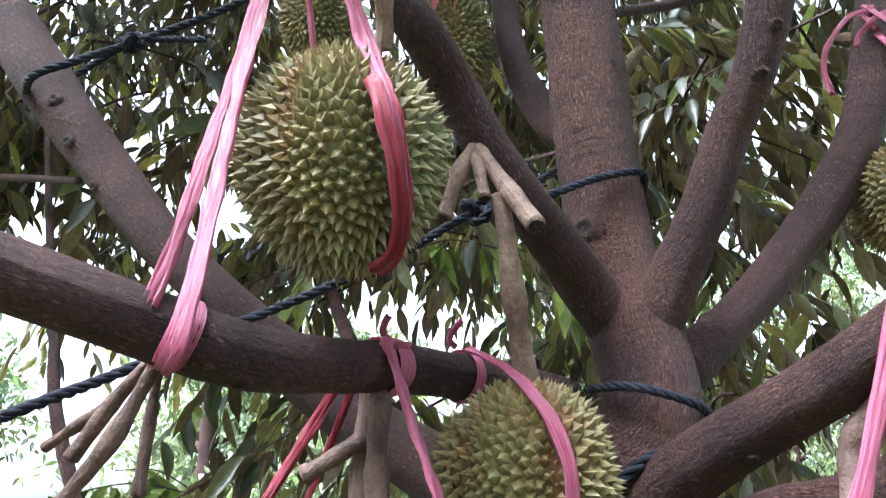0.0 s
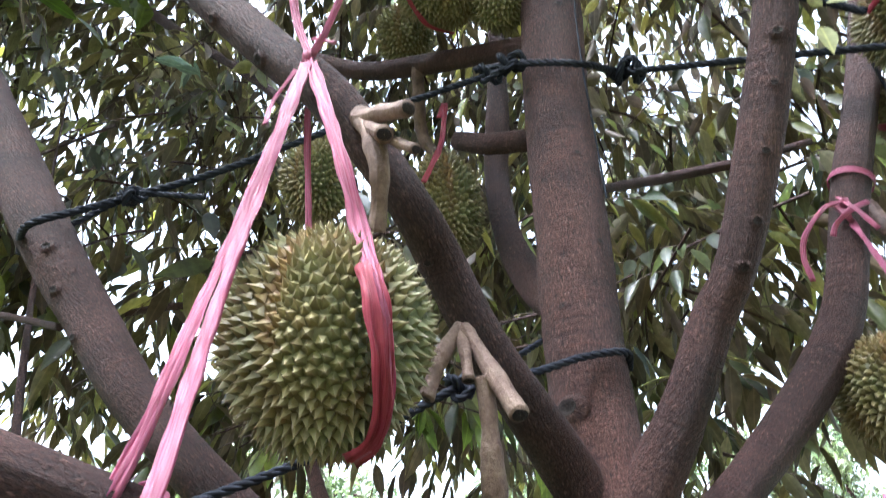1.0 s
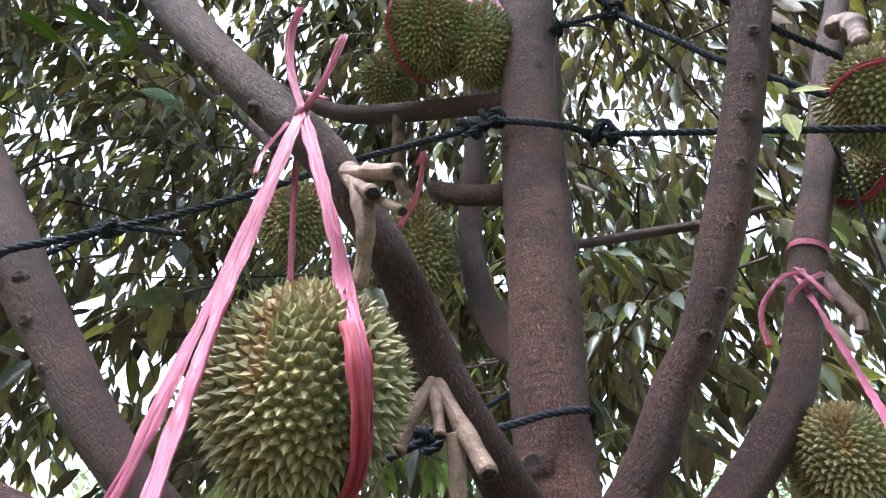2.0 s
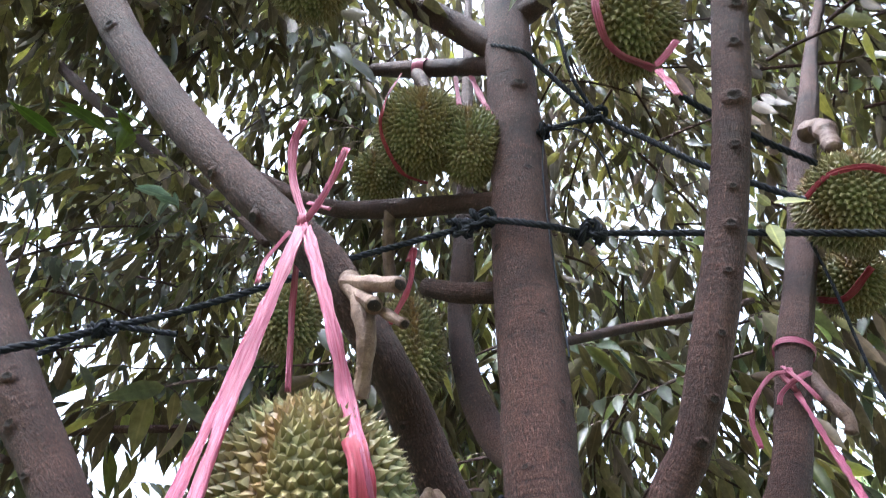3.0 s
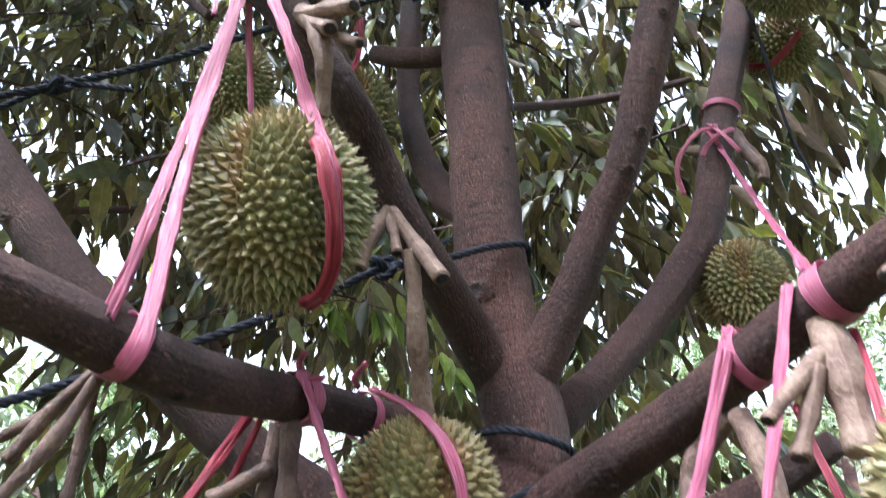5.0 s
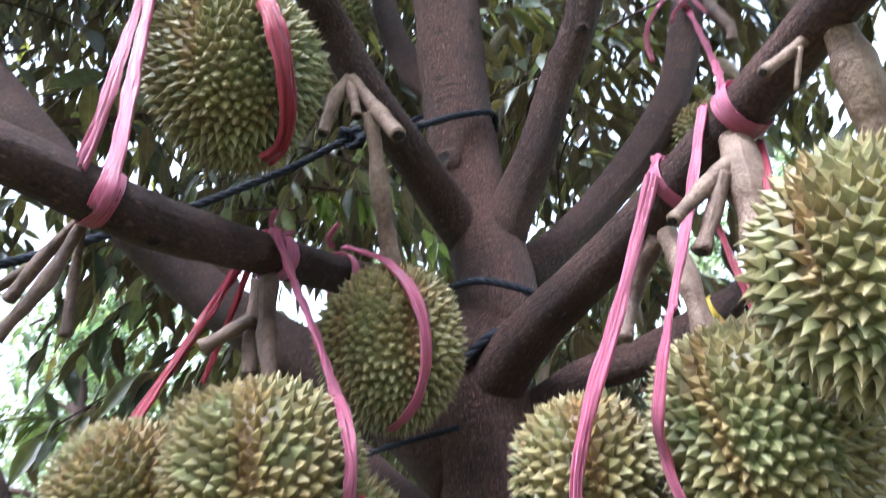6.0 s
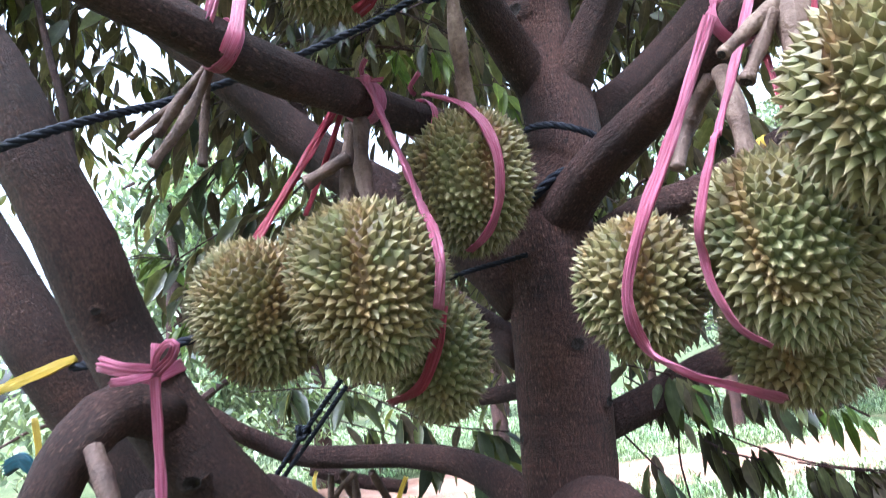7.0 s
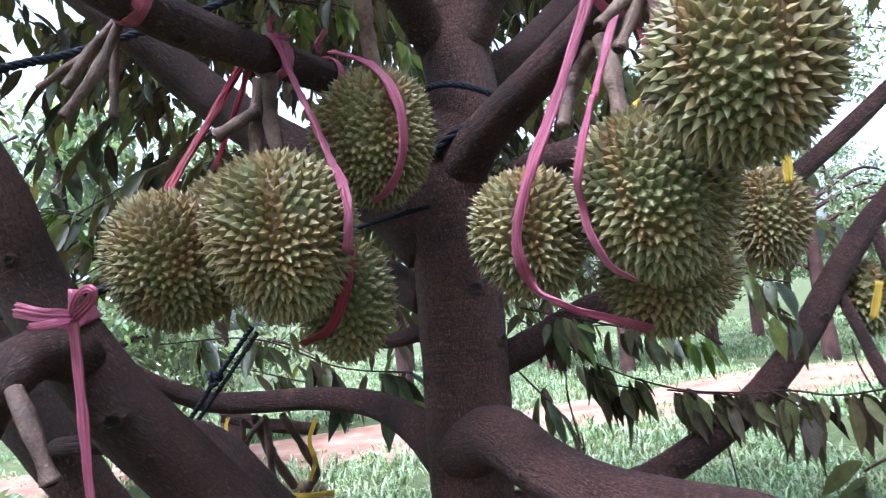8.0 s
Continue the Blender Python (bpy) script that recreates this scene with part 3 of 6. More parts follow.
limb("trunk", [(0.080, 1.030, -0.150, 0.150), (0.080, 1.030, 0.050, 0.125), (0.088, 1.040, 0.350, 0.098), (0.095, 1.050, 0.750, 0.088), (0.100, 1.050, 1.142, 0.078), (0.110, 1.060, 1.327, 0.082), (0.121, 1.070, 1.641, 0.082), (0.116, 1.090, 1.782, 0.082), (0.166, 1.100, 1.884, 0.072), (0.138, 1.130, 2.099, 0.066), (0.133, 1.140, 2.332, 0.066), (0.134, 1.155, 2.508, 0.069), (0.130, 1.200, 2.837, 0.069), (0.140, 1.240, 3.246, 0.071), (0.144, 1.280, 3.813, 0.072), (0.173, 1.320, 4.717, 0.069), (0.190, 1.342, 5.206, 0.055), (0.206, 1.363, 5.695, 0.038), (0.219, 1.382, 6.115, 0.014)], 1, mat=TRUNK_BARK, seg=30)
limb("limb", [(0.153, 1.120, 1.953, 0.042), (0.222, 1.090, 2.055, 0.039), (0.279, 1.060, 2.137, 0.033), (0.338, 1.030, 2.242, 0.031), (0.390, 0.990, 2.312, 0.030), (0.485, 0.920, 2.547, 0.033), (0.546, 0.870, 2.742, 0.031), (0.592, 0.840, 2.924, 0.033), (0.665, 0.800, 3.247, 0.032), (0.789, 0.760, 3.775, 0.032), (0.917, 0.719, 4.331, 0.026), (1.045, 0.678, 4.911, 0.018), (1.154, 0.642, 5.428, 0.006)], 2)
limb("limb", [(0.202, 1.150, 1.934, 0.042), (0.282, 1.220, 2.008, 0.034), (0.375, 1.320, 2.114, 0.037), (0.488, 1.420, 2.259, 0.040), (0.584, 1.480, 2.423, 0.039), (0.678, 1.550, 2.707, 0.040), (0.797, 1.600, 3.024, 0.038), (0.894, 1.620, 3.334, 0.038), (0.983, 1.630, 3.569, 0.032), (1.139, 1.700, 3.994, 0.020), (1.361, 1.700, 4.467, 0.018), (1.539, 1.700, 4.860, 0.015), (1.717, 1.700, 5.277, 0.010), (1.870, 1.700, 5.654, 0.004)], 3)
limb("limb", [(0.144, 1.050, 1.745, 0.050), (0.218, 0.980, 1.794, 0.041), (0.312, 0.880, 1.833, 0.034), (0.397, 0.790, 1.868, 0.031), (0.468, 0.710, 1.903, 0.028), (0.526, 0.630, 1.925, 0.027), (0.559, 0.560, 1.933, 0.026), (0.586, 0.480, 1.936, 0.024), (0.627, 0.420, 1.944, 0.021), (0.985, -0.094, 2.072, 0.017), (1.343, -0.609, 2.323, 0.012), (1.649, -1.049, 2.635, 0.004)], 4)
limb("limb", [(-0.754, -1.102, 3.111, 0.006), (-0.597, -0.699, 2.628, 0.015), (-0.414, -0.230, 2.225, 0.022), (-0.231, 0.240, 1.993, 0.028), (-0.188, 0.350, 1.958, 0.028), (-0.150, 0.420, 1.936, 0.028), (-0.130, 0.480, 1.922, 0.029), (-0.101, 0.550, 1.907, 0.030), (-0.085, 0.660, 1.913, 0.029), (-0.080, 0.780, 1.928, 0.030), (-0.057, 0.880, 1.930, 0.030), (-0.024, 0.980, 1.928, 0.032), (0.049, 1.080, 1.898, 0.038)], 5)
limb("limb", [(0.127, 1.100, 2.004, 0.039), (0.103, 1.040, 2.064, 0.038), (0.083, 0.930, 2.120, 0.033), (0.053, 0.850, 2.187, 0.031), (0.026, 0.780, 2.277, 0.030), (0.016, 0.700, 2.323, 0.028), (-0.054, 0.630, 2.452, 0.031), (-0.130, 0.600, 2.539, 0.031), (-0.228, 0.570, 2.657, 0.032), (-0.356, 0.540, 2.832, 0.034), (-0.488, 0.500, 3.051, 0.036), (-0.625, 0.470, 3.324, 0.040), (-0.907, 0.408, 3.896, 0.032), (-1.189, 0.347, 4.493, 0.022), (-1.431, 0.294, 5.024, 0.008)], 6)
limb("limb", [(0.068, 1.070, 1.611, 0.057), (-0.002, 1.070, 1.699, 0.055), (-0.137, 1.050, 1.808, 0.050), (-0.249, 1.000, 1.897, 0.046), (-0.344, 0.950, 1.993, 0.043), (-0.426, 0.870, 2.100, 0.037), (-0.509, 0.830, 2.198, 0.039), (-0.601, 0.800, 2.328, 0.042), (-0.703, 0.780, 2.466, 0.047), (-0.820, 0.770, 2.629, 0.053), (-0.984, 0.760, 2.857, 0.055), (-1.310, 0.740, 3.337, 0.044), (-1.635, 0.720, 3.866, 0.030), (-1.914, 0.703, 4.358, 0.011)], 7)
limb("limb", [(0.074, 1.300, 2.425, 0.034), (0.003, 1.380, 2.531, 0.037), (-0.068, 1.450, 2.719, 0.033), (-0.099, 1.500, 2.922, 0.032), (-0.086, 1.500, 3.112, 0.032), (-0.071, 1.500, 3.374, 0.026), (-0.045, 1.500, 3.902, 0.021), (-0.018, 1.500, 4.576, 0.014), (0.004, 1.500, 5.272, 0.005)], 8)
limb("limb", [(0.098, 1.220, 3.064, 0.028), (-0.013, 1.260, 3.124, 0.026), (-0.211, 1.300, 3.198, 0.028), (-0.398, 1.320, 3.265, 0.026), (-0.566, 1.340, 3.387, 0.024), (-0.738, 1.360, 3.542, 0.024), (-0.878, 1.380, 3.671, 0.021)], 9)
limb("limb", [(0.072, 1.200, 2.779, 0.025), (-0.020, 1.220, 2.812, 0.024), (-0.066, 1.232, 2.838, 0.024), (-0.112, 1.244, 2.868, 0.021)], 10)
limb("limb", [(-0.572, 1.250, 3.123, 0.012), (-0.721, 1.300, 3.310, 0.014), (-0.889, 1.350, 3.505, 0.016), (-1.166, 1.400, 3.793, 0.017), (-1.760, 1.500, 4.463, 0.026), (-2.580, 1.600, 5.430, 0.029), (-2.670, 1.611, 5.536, 0.023), (-2.761, 1.622, 5.643, 0.016), (-2.838, 1.631, 5.734, 0.006)], 11)
limb("limb", [(0.111, 1.270, 3.751, 0.044), (0.009, 1.250, 3.873, 0.044), (-0.111, 1.200, 3.982, 0.043), (-0.241, 1.150, 4.139, 0.043), (-0.358, 1.100, 4.284, 0.040), (-0.614, 0.991, 4.636, 0.032), (-0.870, 0.882, 5.061, 0.022), (-1.089, 0.789, 5.484, 0.008)], 12)
limb("limb", [(0.166, 1.270, 3.884, 0.041), (0.255, 1.270, 3.943, 0.037), (0.353, 1.250, 4.038, 0.034), (0.444, 1.220, 4.198, 0.029), (0.649, 1.153, 4.608, 0.023), (0.854, 1.085, 5.115, 0.016), (1.030, 1.028, 5.628, 0.006)], 13)
limb("limb", [(0.105, 1.280, 3.693, 0.032), (-0.038, 1.350, 3.830, 0.030), (-0.245, 1.420, 3.993, 0.031), (-0.391, 1.450, 4.088, 0.023)], 14)
limb("limb", [(0.146, 1.300, 2.687, 0.010), (0.324, 1.900, 3.077, 0.016), (0.572, 2.100, 3.207, 0.015), (0.782, 2.300, 3.357, 0.012)], 15)
limb("limb", [(-1.024, 0.065, 3.791, 0.009), (-0.875, 0.153, 3.169, 0.025), (-0.702, 0.257, 2.581, 0.036), (-0.528, 0.360, 2.139, 0.045), (-0.428, 0.420, 1.925, 0.046), (-0.392, 0.450, 1.817, 0.046), (-0.364, 0.490, 1.709, 0.048), (-0.359, 0.530, 1.613, 0.048), (-0.331, 0.560, 1.524, 0.050), (-0.283, 0.600, 1.414, 0.053), (-0.244, 0.660, 1.320, 0.057), (-0.202, 0.740, 1.204, 0.061), (-0.139, 0.850, 1.030, 0.069), (-0.028, 1.040, 0.775, 0.078)], 16)
limb("limb", [(-0.299, 0.560, 1.483, 0.036), (-0.314, 0.500, 1.501, 0.034), (-0.328, 0.450, 1.470, 0.032), (-0.352, 0.420, 1.404, 0.031), (-0.370, 0.400, 1.307, 0.029), (-0.409, 0.358, 1.099, 0.023), (-0.448, 0.316, 0.879, 0.016), (-0.481, 0.280, 0.680, 0.006)], 17)
limb("limb", [(-1.680, 0.490, 4.071, 0.012), (-1.481, 0.541, 3.365, 0.032), (-1.248, 0.600, 2.678, 0.047), (-1.001, 0.660, 2.137, 0.063), (-0.845, 0.700, 1.824, 0.060), (-0.758, 0.740, 1.651, 0.059), (-0.708, 0.800, 1.503, 0.060), (-0.643, 0.860, 1.350, 0.058), (-0.591, 0.920, 1.195, 0.052), (-0.512, 1.000, 1.022, 0.053)], 18)
limb("limb", [(0.049, 1.080, 1.211, 0.0433), (-0.011, 1.120, 1.267, 0.0382), (-0.111, 1.150, 1.315, 0.0272), (-0.248, 1.180, 1.334, 0.0247), (-0.394, 1.180, 1.338, 0.0238), (-0.486, 1.150, 1.351, 0.0229), (-0.546, 1.100, 1.390, 0.0213), (-0.581, 1.050, 1.430, 0.0187), (-0.699, 1.000, 1.539, 0.0153), (-0.730, 0.980, 1.678, 0.0136), (-0.813, 0.980, 1.825, 0.0127), (-0.917, 1.000, 2.003, 0.0119), (-0.971, 1.020, 2.177, 0.0102), (-1.058, 1.050, 2.391, 0.0085), (-1.162, 1.086, 2.686, 0.0068), (-1.266, 1.122, 3.053, 0.0043), (-1.356, 1.153, 3.427, 0.0017)], 19)
limb("limb", [(-0.200, 1.000, 1.070, 0.047), (-0.277, 0.970, 1.176, 0.045), (-0.341, 0.940, 1.280, 0.039), (-0.393, 0.900, 1.328, 0.027), (-0.473, 0.850, 1.329, 0.023), (-0.547, 0.800, 1.336, 0.017), (-0.622, 0.850, 1.327, 0.016)], 20)
limb("limb", [(0.103, 1.020, 1.231, 0.056), (0.181, 0.930, 1.274, 0.050), (0.261, 0.840, 1.239, 0.047), (0.345, 0.760, 1.214, 0.045), (0.430, 0.700, 1.204, 0.043), (0.525, 0.660, 1.195, 0.042), (0.617, 0.620, 1.185, 0.038), (1.097, 0.413, 1.218, 0.030), (1.576, 0.206, 1.422, 0.021), (1.987, 0.028, 1.734, 0.008)], 21)
limb("limb", [(0.153, 1.100, 1.104, 0.032), (0.374, 1.200, 1.104, 0.032), (0.477, 1.220, 1.141, 0.032), (0.582, 1.240, 1.201, 0.031), (0.680, 1.260, 1.280, 0.030), (0.760, 1.280, 1.369, 0.028), (0.831, 1.300, 1.467, 0.026), (0.913, 1.320, 1.565, 0.024), (0.994, 1.340, 1.647, 0.023), (1.284, 1.412, 1.992, 0.018), (1.573, 1.484, 2.434, 0.012), (1.822, 1.546, 2.891, 0.005)], 22)
limb("limb", [(0.127, 1.120, 1.360, 0.033), (0.235, 1.200, 1.403, 0.032), (0.330, 1.250, 1.448, 0.030), (0.452, 1.300, 1.498, 0.029), (0.846, 1.461, 1.707, 0.023), (1.241, 1.622, 2.014, 0.016), (1.579, 1.760, 2.355, 0.006)], 23)
limb("limb", [(0.135, 1.100, 1.659, 0.033), (0.281, 1.070, 1.732, 0.031), (0.379, 1.050, 1.750, 0.028), (0.496, 1.040, 1.795, 0.025), (0.584, 1.000, 1.839, 0.019)], 24)
limb("limb", [(0.048, 1.100, 1.514, 0.039), (-0.059, 1.200, 1.573, 0.036), (-0.178, 1.300, 1.655, 0.036), (-0.486, 1.559, 1.929, 0.029), (-0.794, 1.818, 2.325, 0.020), (-1.058, 2.040, 2.761, 0.007)], 25)
limb("limb", [(0.040, 1.100, 1.454, 0.018), (-0.059, 1.150, 1.440, 0.016), (-0.164, 1.200, 1.451, 0.015)], 26)
limb("limb", [(0.826, 1.300, 1.445, 0.011), (0.857, 1.280, 1.337, 0.012), (0.877, 1.260, 1.261, 0.014), (0.927, 1.250, 1.164, 0.016)], 27)
limb("limb", [(-0.729, 0.850, 2.359, 0.007), (-1.066, 1.000, 2.509, 0.008), (-1.644, 1.200, 2.747, 0.010), (-2.448, 1.400, 3.057, 0.008)], 28)
limb("limb", [(-1.564, 1.600, 2.850, 0.009), (-1.261, 1.600, 2.838, 0.012), (-1.051, 1.700, 2.859, 0.012), (-0.833, 1.800, 2.897, 0.009)], 29)
limb("limb", [(0.919, 1.320, 1.570, 0.014), (0.919, 1.300, 1.507, 0.012), (0.931, 1.280, 1.438, 0.012), (0.963, 1.232, 1.260, 0.010), (0.994, 1.184, 1.058, 0.007), (1.020, 1.142, 0.865, 0.002)], 30)
limb("limb", [(-0.515, 1.250, 1.308, 0.017), (-0.426, 1.280, 1.273, 0.016), (-0.310, 1.300, 1.250, 0.014)], 31)


def stalk(rows, seed, cut=False, mat=None):
    """A tan fruit stalk with swollen joints, some cut off short with a dark end."""
    rows = [tuple(r) for r in rows]
    s = smooth_path(rows, 0.006)
    n = len(s)
    rr = [r * (1 + 0.09 * math.sin(i * 0.45 + seed) ** 6 + 0.1 * math.sin(i * 0.37 + seed) + 0.16 * math.exp(-((i / (n - 1) - 0.5) * 9) ** 2) + (0.3 * math.exp(-((1 - i / (n - 1)) * 9) ** 2) if cut else 0)) for i, r in enumerate(s[:, 3])]
    ob = mesh_object("fruit_stalk", *tube([(*p, r) for p, r in zip(s[:, :3], rr)], seg=12, step=0.006, rough=0.09, seed=seed)[:2], mat or STALK, tree)
    if cut:
        t = s[-1, :3] - s[-3, :3]
        t /= np.linalg.norm(t)
        v, f, uv = scar(s[-1, :3] + t * rr[-1] * 0.22, t, rr[-1] * 0.5, seed, proud=0.4)
        mesh_object("cut_end", v, f, CUT, ob, "dark dried cut end", uvs=uv)
    return ob


SKIN = np.array([tuple(v.co) for ob in tree.children if ob.name.split(".")[0] in ("limb", "trunk") for v in ob.data.vertices])


def bark_knot(at, out, size, seed):
    out = np.asarray(out, float)
    gap = SKIN - np.asarray(at)
    rise = gap @ out
    off = np.linalg.norm(gap - rise[:, None] * out, axis=1) + 3.0 * np.maximum(0.0, np.abs(rise) - 0.03)
    v, f, uv = scar(np.asarray(at) + out * float(np.max(rise[off < 0.016], initial=0.0)), out, size * 1.1, seed)
    dark = [1 if i >= 28 else 0 for i in range(len(f))]
    mesh_object("bark_knot", v, f, BARK, tree, "ringed knot where a twig has been cut", uvs=uv, mats=[BARK, CUT], face_mats=dark)


bark_knot((0.111, 1.072, 2.156), (-0.395, -0.918, 0.035), 0.0176, 1)
bark_knot((0.160, 0.997, 1.523), (0.531, -0.847, -0.005), 0.0132, 2)
bark_knot((0.191, 1.036, 1.424), (0.943, -0.330, -0.050), 0.0115, 3)
bark_knot((0.049, 1.008, 1.374), (-0.760, -0.647, 0.054), 0.0084, 4)
bark_knot((0.173, 1.191, 3.466), (0.440, -0.889, 0.124), 0.0162, 5)
bark_knot((0.172, 1.166, 3.109), (0.509, -0.860, 0.029), 0.0084, 6)
bark_knot((0.085, 1.151, 2.867), (-0.651, -0.749, 0.121), 0.0076, 7)
bark_knot((0.170, 1.116, 2.652), (0.547, -0.826, 0.138), 0.0057, 8)
bark_knot((0.121, 1.074, 2.327), (-0.186, -0.981, 0.050), 0.0050, 9)
bark_knot((0.188, 1.109, 2.450), (0.796, -0.604, 0.031), 0.0060, 10)
bark_knot((0.118, 1.075, 2.326), (-0.226, -0.973, 0.037), 0.0056, 11)
bark_knot((0.392, 0.973, 2.281), (0.294, -0.723, -0.625), 0.0067, 12)
bark_knot((0.570, 0.823, 2.815), (0.105, -0.970, -0.217), 0.0138, 13)
bark_knot((0.627, 0.794, 3.025), (0.299, -0.920, -0.254), 0.0106, 14)
bark_knot((0.600, 0.804, 2.933), (0.120, -0.968, -0.220), 0.0090, 15)
bark_knot((0.548, 0.840, 2.722), (0.154, -0.942, -0.297), 0.0071, 16)
bark_knot((0.526, 0.858, 2.649), (0.172, -0.939, -0.298), 0.0059, 17)
bark_knot((0.507, 0.873, 2.587), (0.186, -0.945, -0.268), 0.0077, 18)
bark_knot((0.486, 0.893, 2.515), (0.247, -0.913, -0.324), 0.0056, 19)
bark_knot((0.453, 0.922, 2.426), (0.323, -0.861, -0.392), 0.0064, 20)
bark_knot((0.421, 0.952, 2.337), (0.434, -0.792, -0.429), 0.0072, 21)
bark_knot((0.390, 0.971, 2.282), (0.203, -0.762, -0.615), 0.0080, 22)
bark_knot((-0.146, 0.577, 2.521), (-0.438, -0.675, -0.594), 0.0091, 23)
bark_knot((-0.218, 0.554, 2.607), (-0.469, -0.709, -0.526), 0.0071, 24)
bark_knot((-0.456, 0.475, 2.981), (-0.090, -0.957, -0.277), 0.0093, 25)
bark_knot((0.021, 0.746, 2.260), (-0.106, -0.505, -0.856), 0.0050, 26)
bark_knot((-0.094, 0.532, 1.881), (0.343, -0.345, -0.874), 0.0077, 27)
bark_knot((-0.136, 0.414, 1.911), (0.439, -0.348, -0.828), 0.0043, 28)
bark_knot((-0.259, 0.555, 1.401), (0.467, -0.848, -0.250), 0.0126, 29)
bark_knot((-0.234, 0.590, 1.340), (0.464, -0.820, -0.336), 0.0068, 30)
bark_knot((-0.333, 0.482, 1.623), (0.552, -0.782, -0.290), 0.0067, 31)
bark_knot((-0.636, 0.748, 2.366), (-0.036, -0.990, -0.139), 0.0083, 32)
bark_knot((-0.670, 0.738, 2.450), (0.367, -0.923, 0.115), 0.0087, 33)
bark_knot((-0.590, 0.768, 2.282), (-0.249, -0.903, -0.350), 0.0070, 34)
bark_knot((0.235, 0.800, 1.234), (-0.700, -0.711, -0.062), 0.0070, 35)
bark_knot((0.683, 1.232, 1.261), (0.457, -0.837, -0.300), 0.0122, 36)
bark_knot((0.789, 1.260, 1.389), (0.433, -0.894, -0.119), 0.0075, 37)
bark_knot((0.484, 1.189, 1.137), (0.232, -0.965, -0.120), 0.0095, 38)
bark_knot((0.474, 0.679, 1.882), (-0.252, -0.402, -0.880), 0.0039, 39)
bark_knot((0.291, 0.875, 1.796), (-0.223, -0.499, -0.837), 0.0046, 40)


stalk([(-0.019, 0.630, 2.420, 0.013), (0.013, 0.600, 2.360, 0.012), (0.025, 0.600, 2.308, 0.011), (0.016, 0.620, 2.267, 0.011), (0.008, 0.630, 2.244, 0.011)], 1)
stalk([(-0.014, 0.620, 2.407, 0.011), (0.035, 0.580, 2.366, 0.009), (0.083, 0.550, 2.332, 0.008)], 2, True)
stalk([(0.000, 0.610, 2.383, 0.010), (0.045, 0.570, 2.325, 0.008)], 3, True)
stalk([(0.029, 0.600, 2.349, 0.006), (0.083, 0.570, 2.292, 0.005)], 4, True)
stalk([(0.041, 0.800, 2.191, 0.009), (0.025, 0.780, 2.150, 0.009), (0.006, 0.770, 2.094, 0.009)], 5, True)
stalk([(0.042, 0.800, 2.186, 0.008), (0.054, 0.780, 2.142, 0.007), (0.060, 0.770, 2.107, 0.007)], 6, True)
stalk([(0.046, 0.800, 2.188, 0.009), (0.084, 0.780, 2.120, 0.011), (0.123, 0.750, 2.052, 0.010)], 7, True)
stalk([(0.076, 0.780, 2.111, 0.011), (0.076, 0.790, 2.054, 0.011), (0.071, 0.810, 1.991, 0.012), (0.066, 0.840, 1.910, 0.013), (0.066, 0.850, 1.872, 0.013)], 8)
stalk([(-0.162, 0.500, 1.906, 0.0061), (-0.194, 0.490, 1.871, 0.0068), (-0.226, 0.480, 1.827, 0.0053)], 9, True, mat=DRY_STALK)
stalk([(-0.157, 0.500, 1.902, 0.0068), (-0.181, 0.480, 1.838, 0.0068), (-0.217, 0.460, 1.783, 0.0061)], 10, True, mat=DRY_STALK)
stalk([(-0.174, 0.520, 1.909, 0.0046), (-0.192, 0.530, 1.854, 0.0053), (-0.199, 0.530, 1.795, 0.0061)], 11, True, mat=DRY_STALK)
stalk([(-0.212, 0.500, 1.871, 0.005), (-0.285, 0.500, 1.842, 0.004)], 12, True, mat=DRY_STALK)
stalk([(-0.081, 0.760, 1.896, 0.0114), (-0.067, 0.720, 1.817, 0.0114), (-0.033, 0.660, 1.730, 0.0106)], 13, mat=DRY_STALK)
stalk([(-0.116, 0.800, 1.906, 0.0114), (-0.130, 0.800, 1.845, 0.0114), (-0.134, 0.790, 1.774, 0.0106)], 14, mat=DRY_STALK)
stalk([(-0.118, 0.780, 1.848, 0.0106), (-0.186, 0.760, 1.813, 0.0091)], 15, True, mat=DRY_STALK)
stalk([(0.423, 0.760, 1.846, 0.013), (0.383, 0.800, 1.801, 0.012), (0.362, 0.780, 1.738, 0.011)], 16, mat=DRY_STALK)
stalk([(0.432, 0.740, 1.842, 0.012), (0.439, 0.700, 1.780, 0.011), (0.443, 0.680, 1.714, 0.012)], 17)
stalk([(0.509, 0.640, 1.899, 0.017), (0.506, 0.620, 1.845, 0.017), (0.500, 0.600, 1.776, 0.015)], 18)
stalk([(0.495, 0.620, 1.866, 0.009), (0.460, 0.600, 1.836, 0.008), (0.428, 0.580, 1.807, 0.006)], 19, True)
stalk([(0.485, 0.610, 1.852, 0.008), (0.466, 0.600, 1.811, 0.008), (0.447, 0.590, 1.776, 0.008)], 20, True)
stalk([(0.576, 0.500, 1.965, 0.014), (0.584, 0.500, 1.896, 0.014), (0.589, 0.510, 1.837, 0.014), (0.594, 0.520, 1.780, 0.013)], 21)
stalk([(0.571, 0.520, 1.931, 0.006), (0.543, 0.500, 1.907, 0.005), (0.513, 0.480, 1.884, 0.004)], 22, True)
stalk([(0.550, 0.500, 1.908, 0.003), (0.538, 0.500, 1.871, 0.002)], 23)
stalk([(-0.299, 0.440, 1.460, 0.012), (-0.269, 0.425, 1.426, 0.010), (-0.251, 0.420, 1.390, 0.009), (-0.239, 0.420, 1.354, 0.010)], 24, True, mat=DRY_STALK)
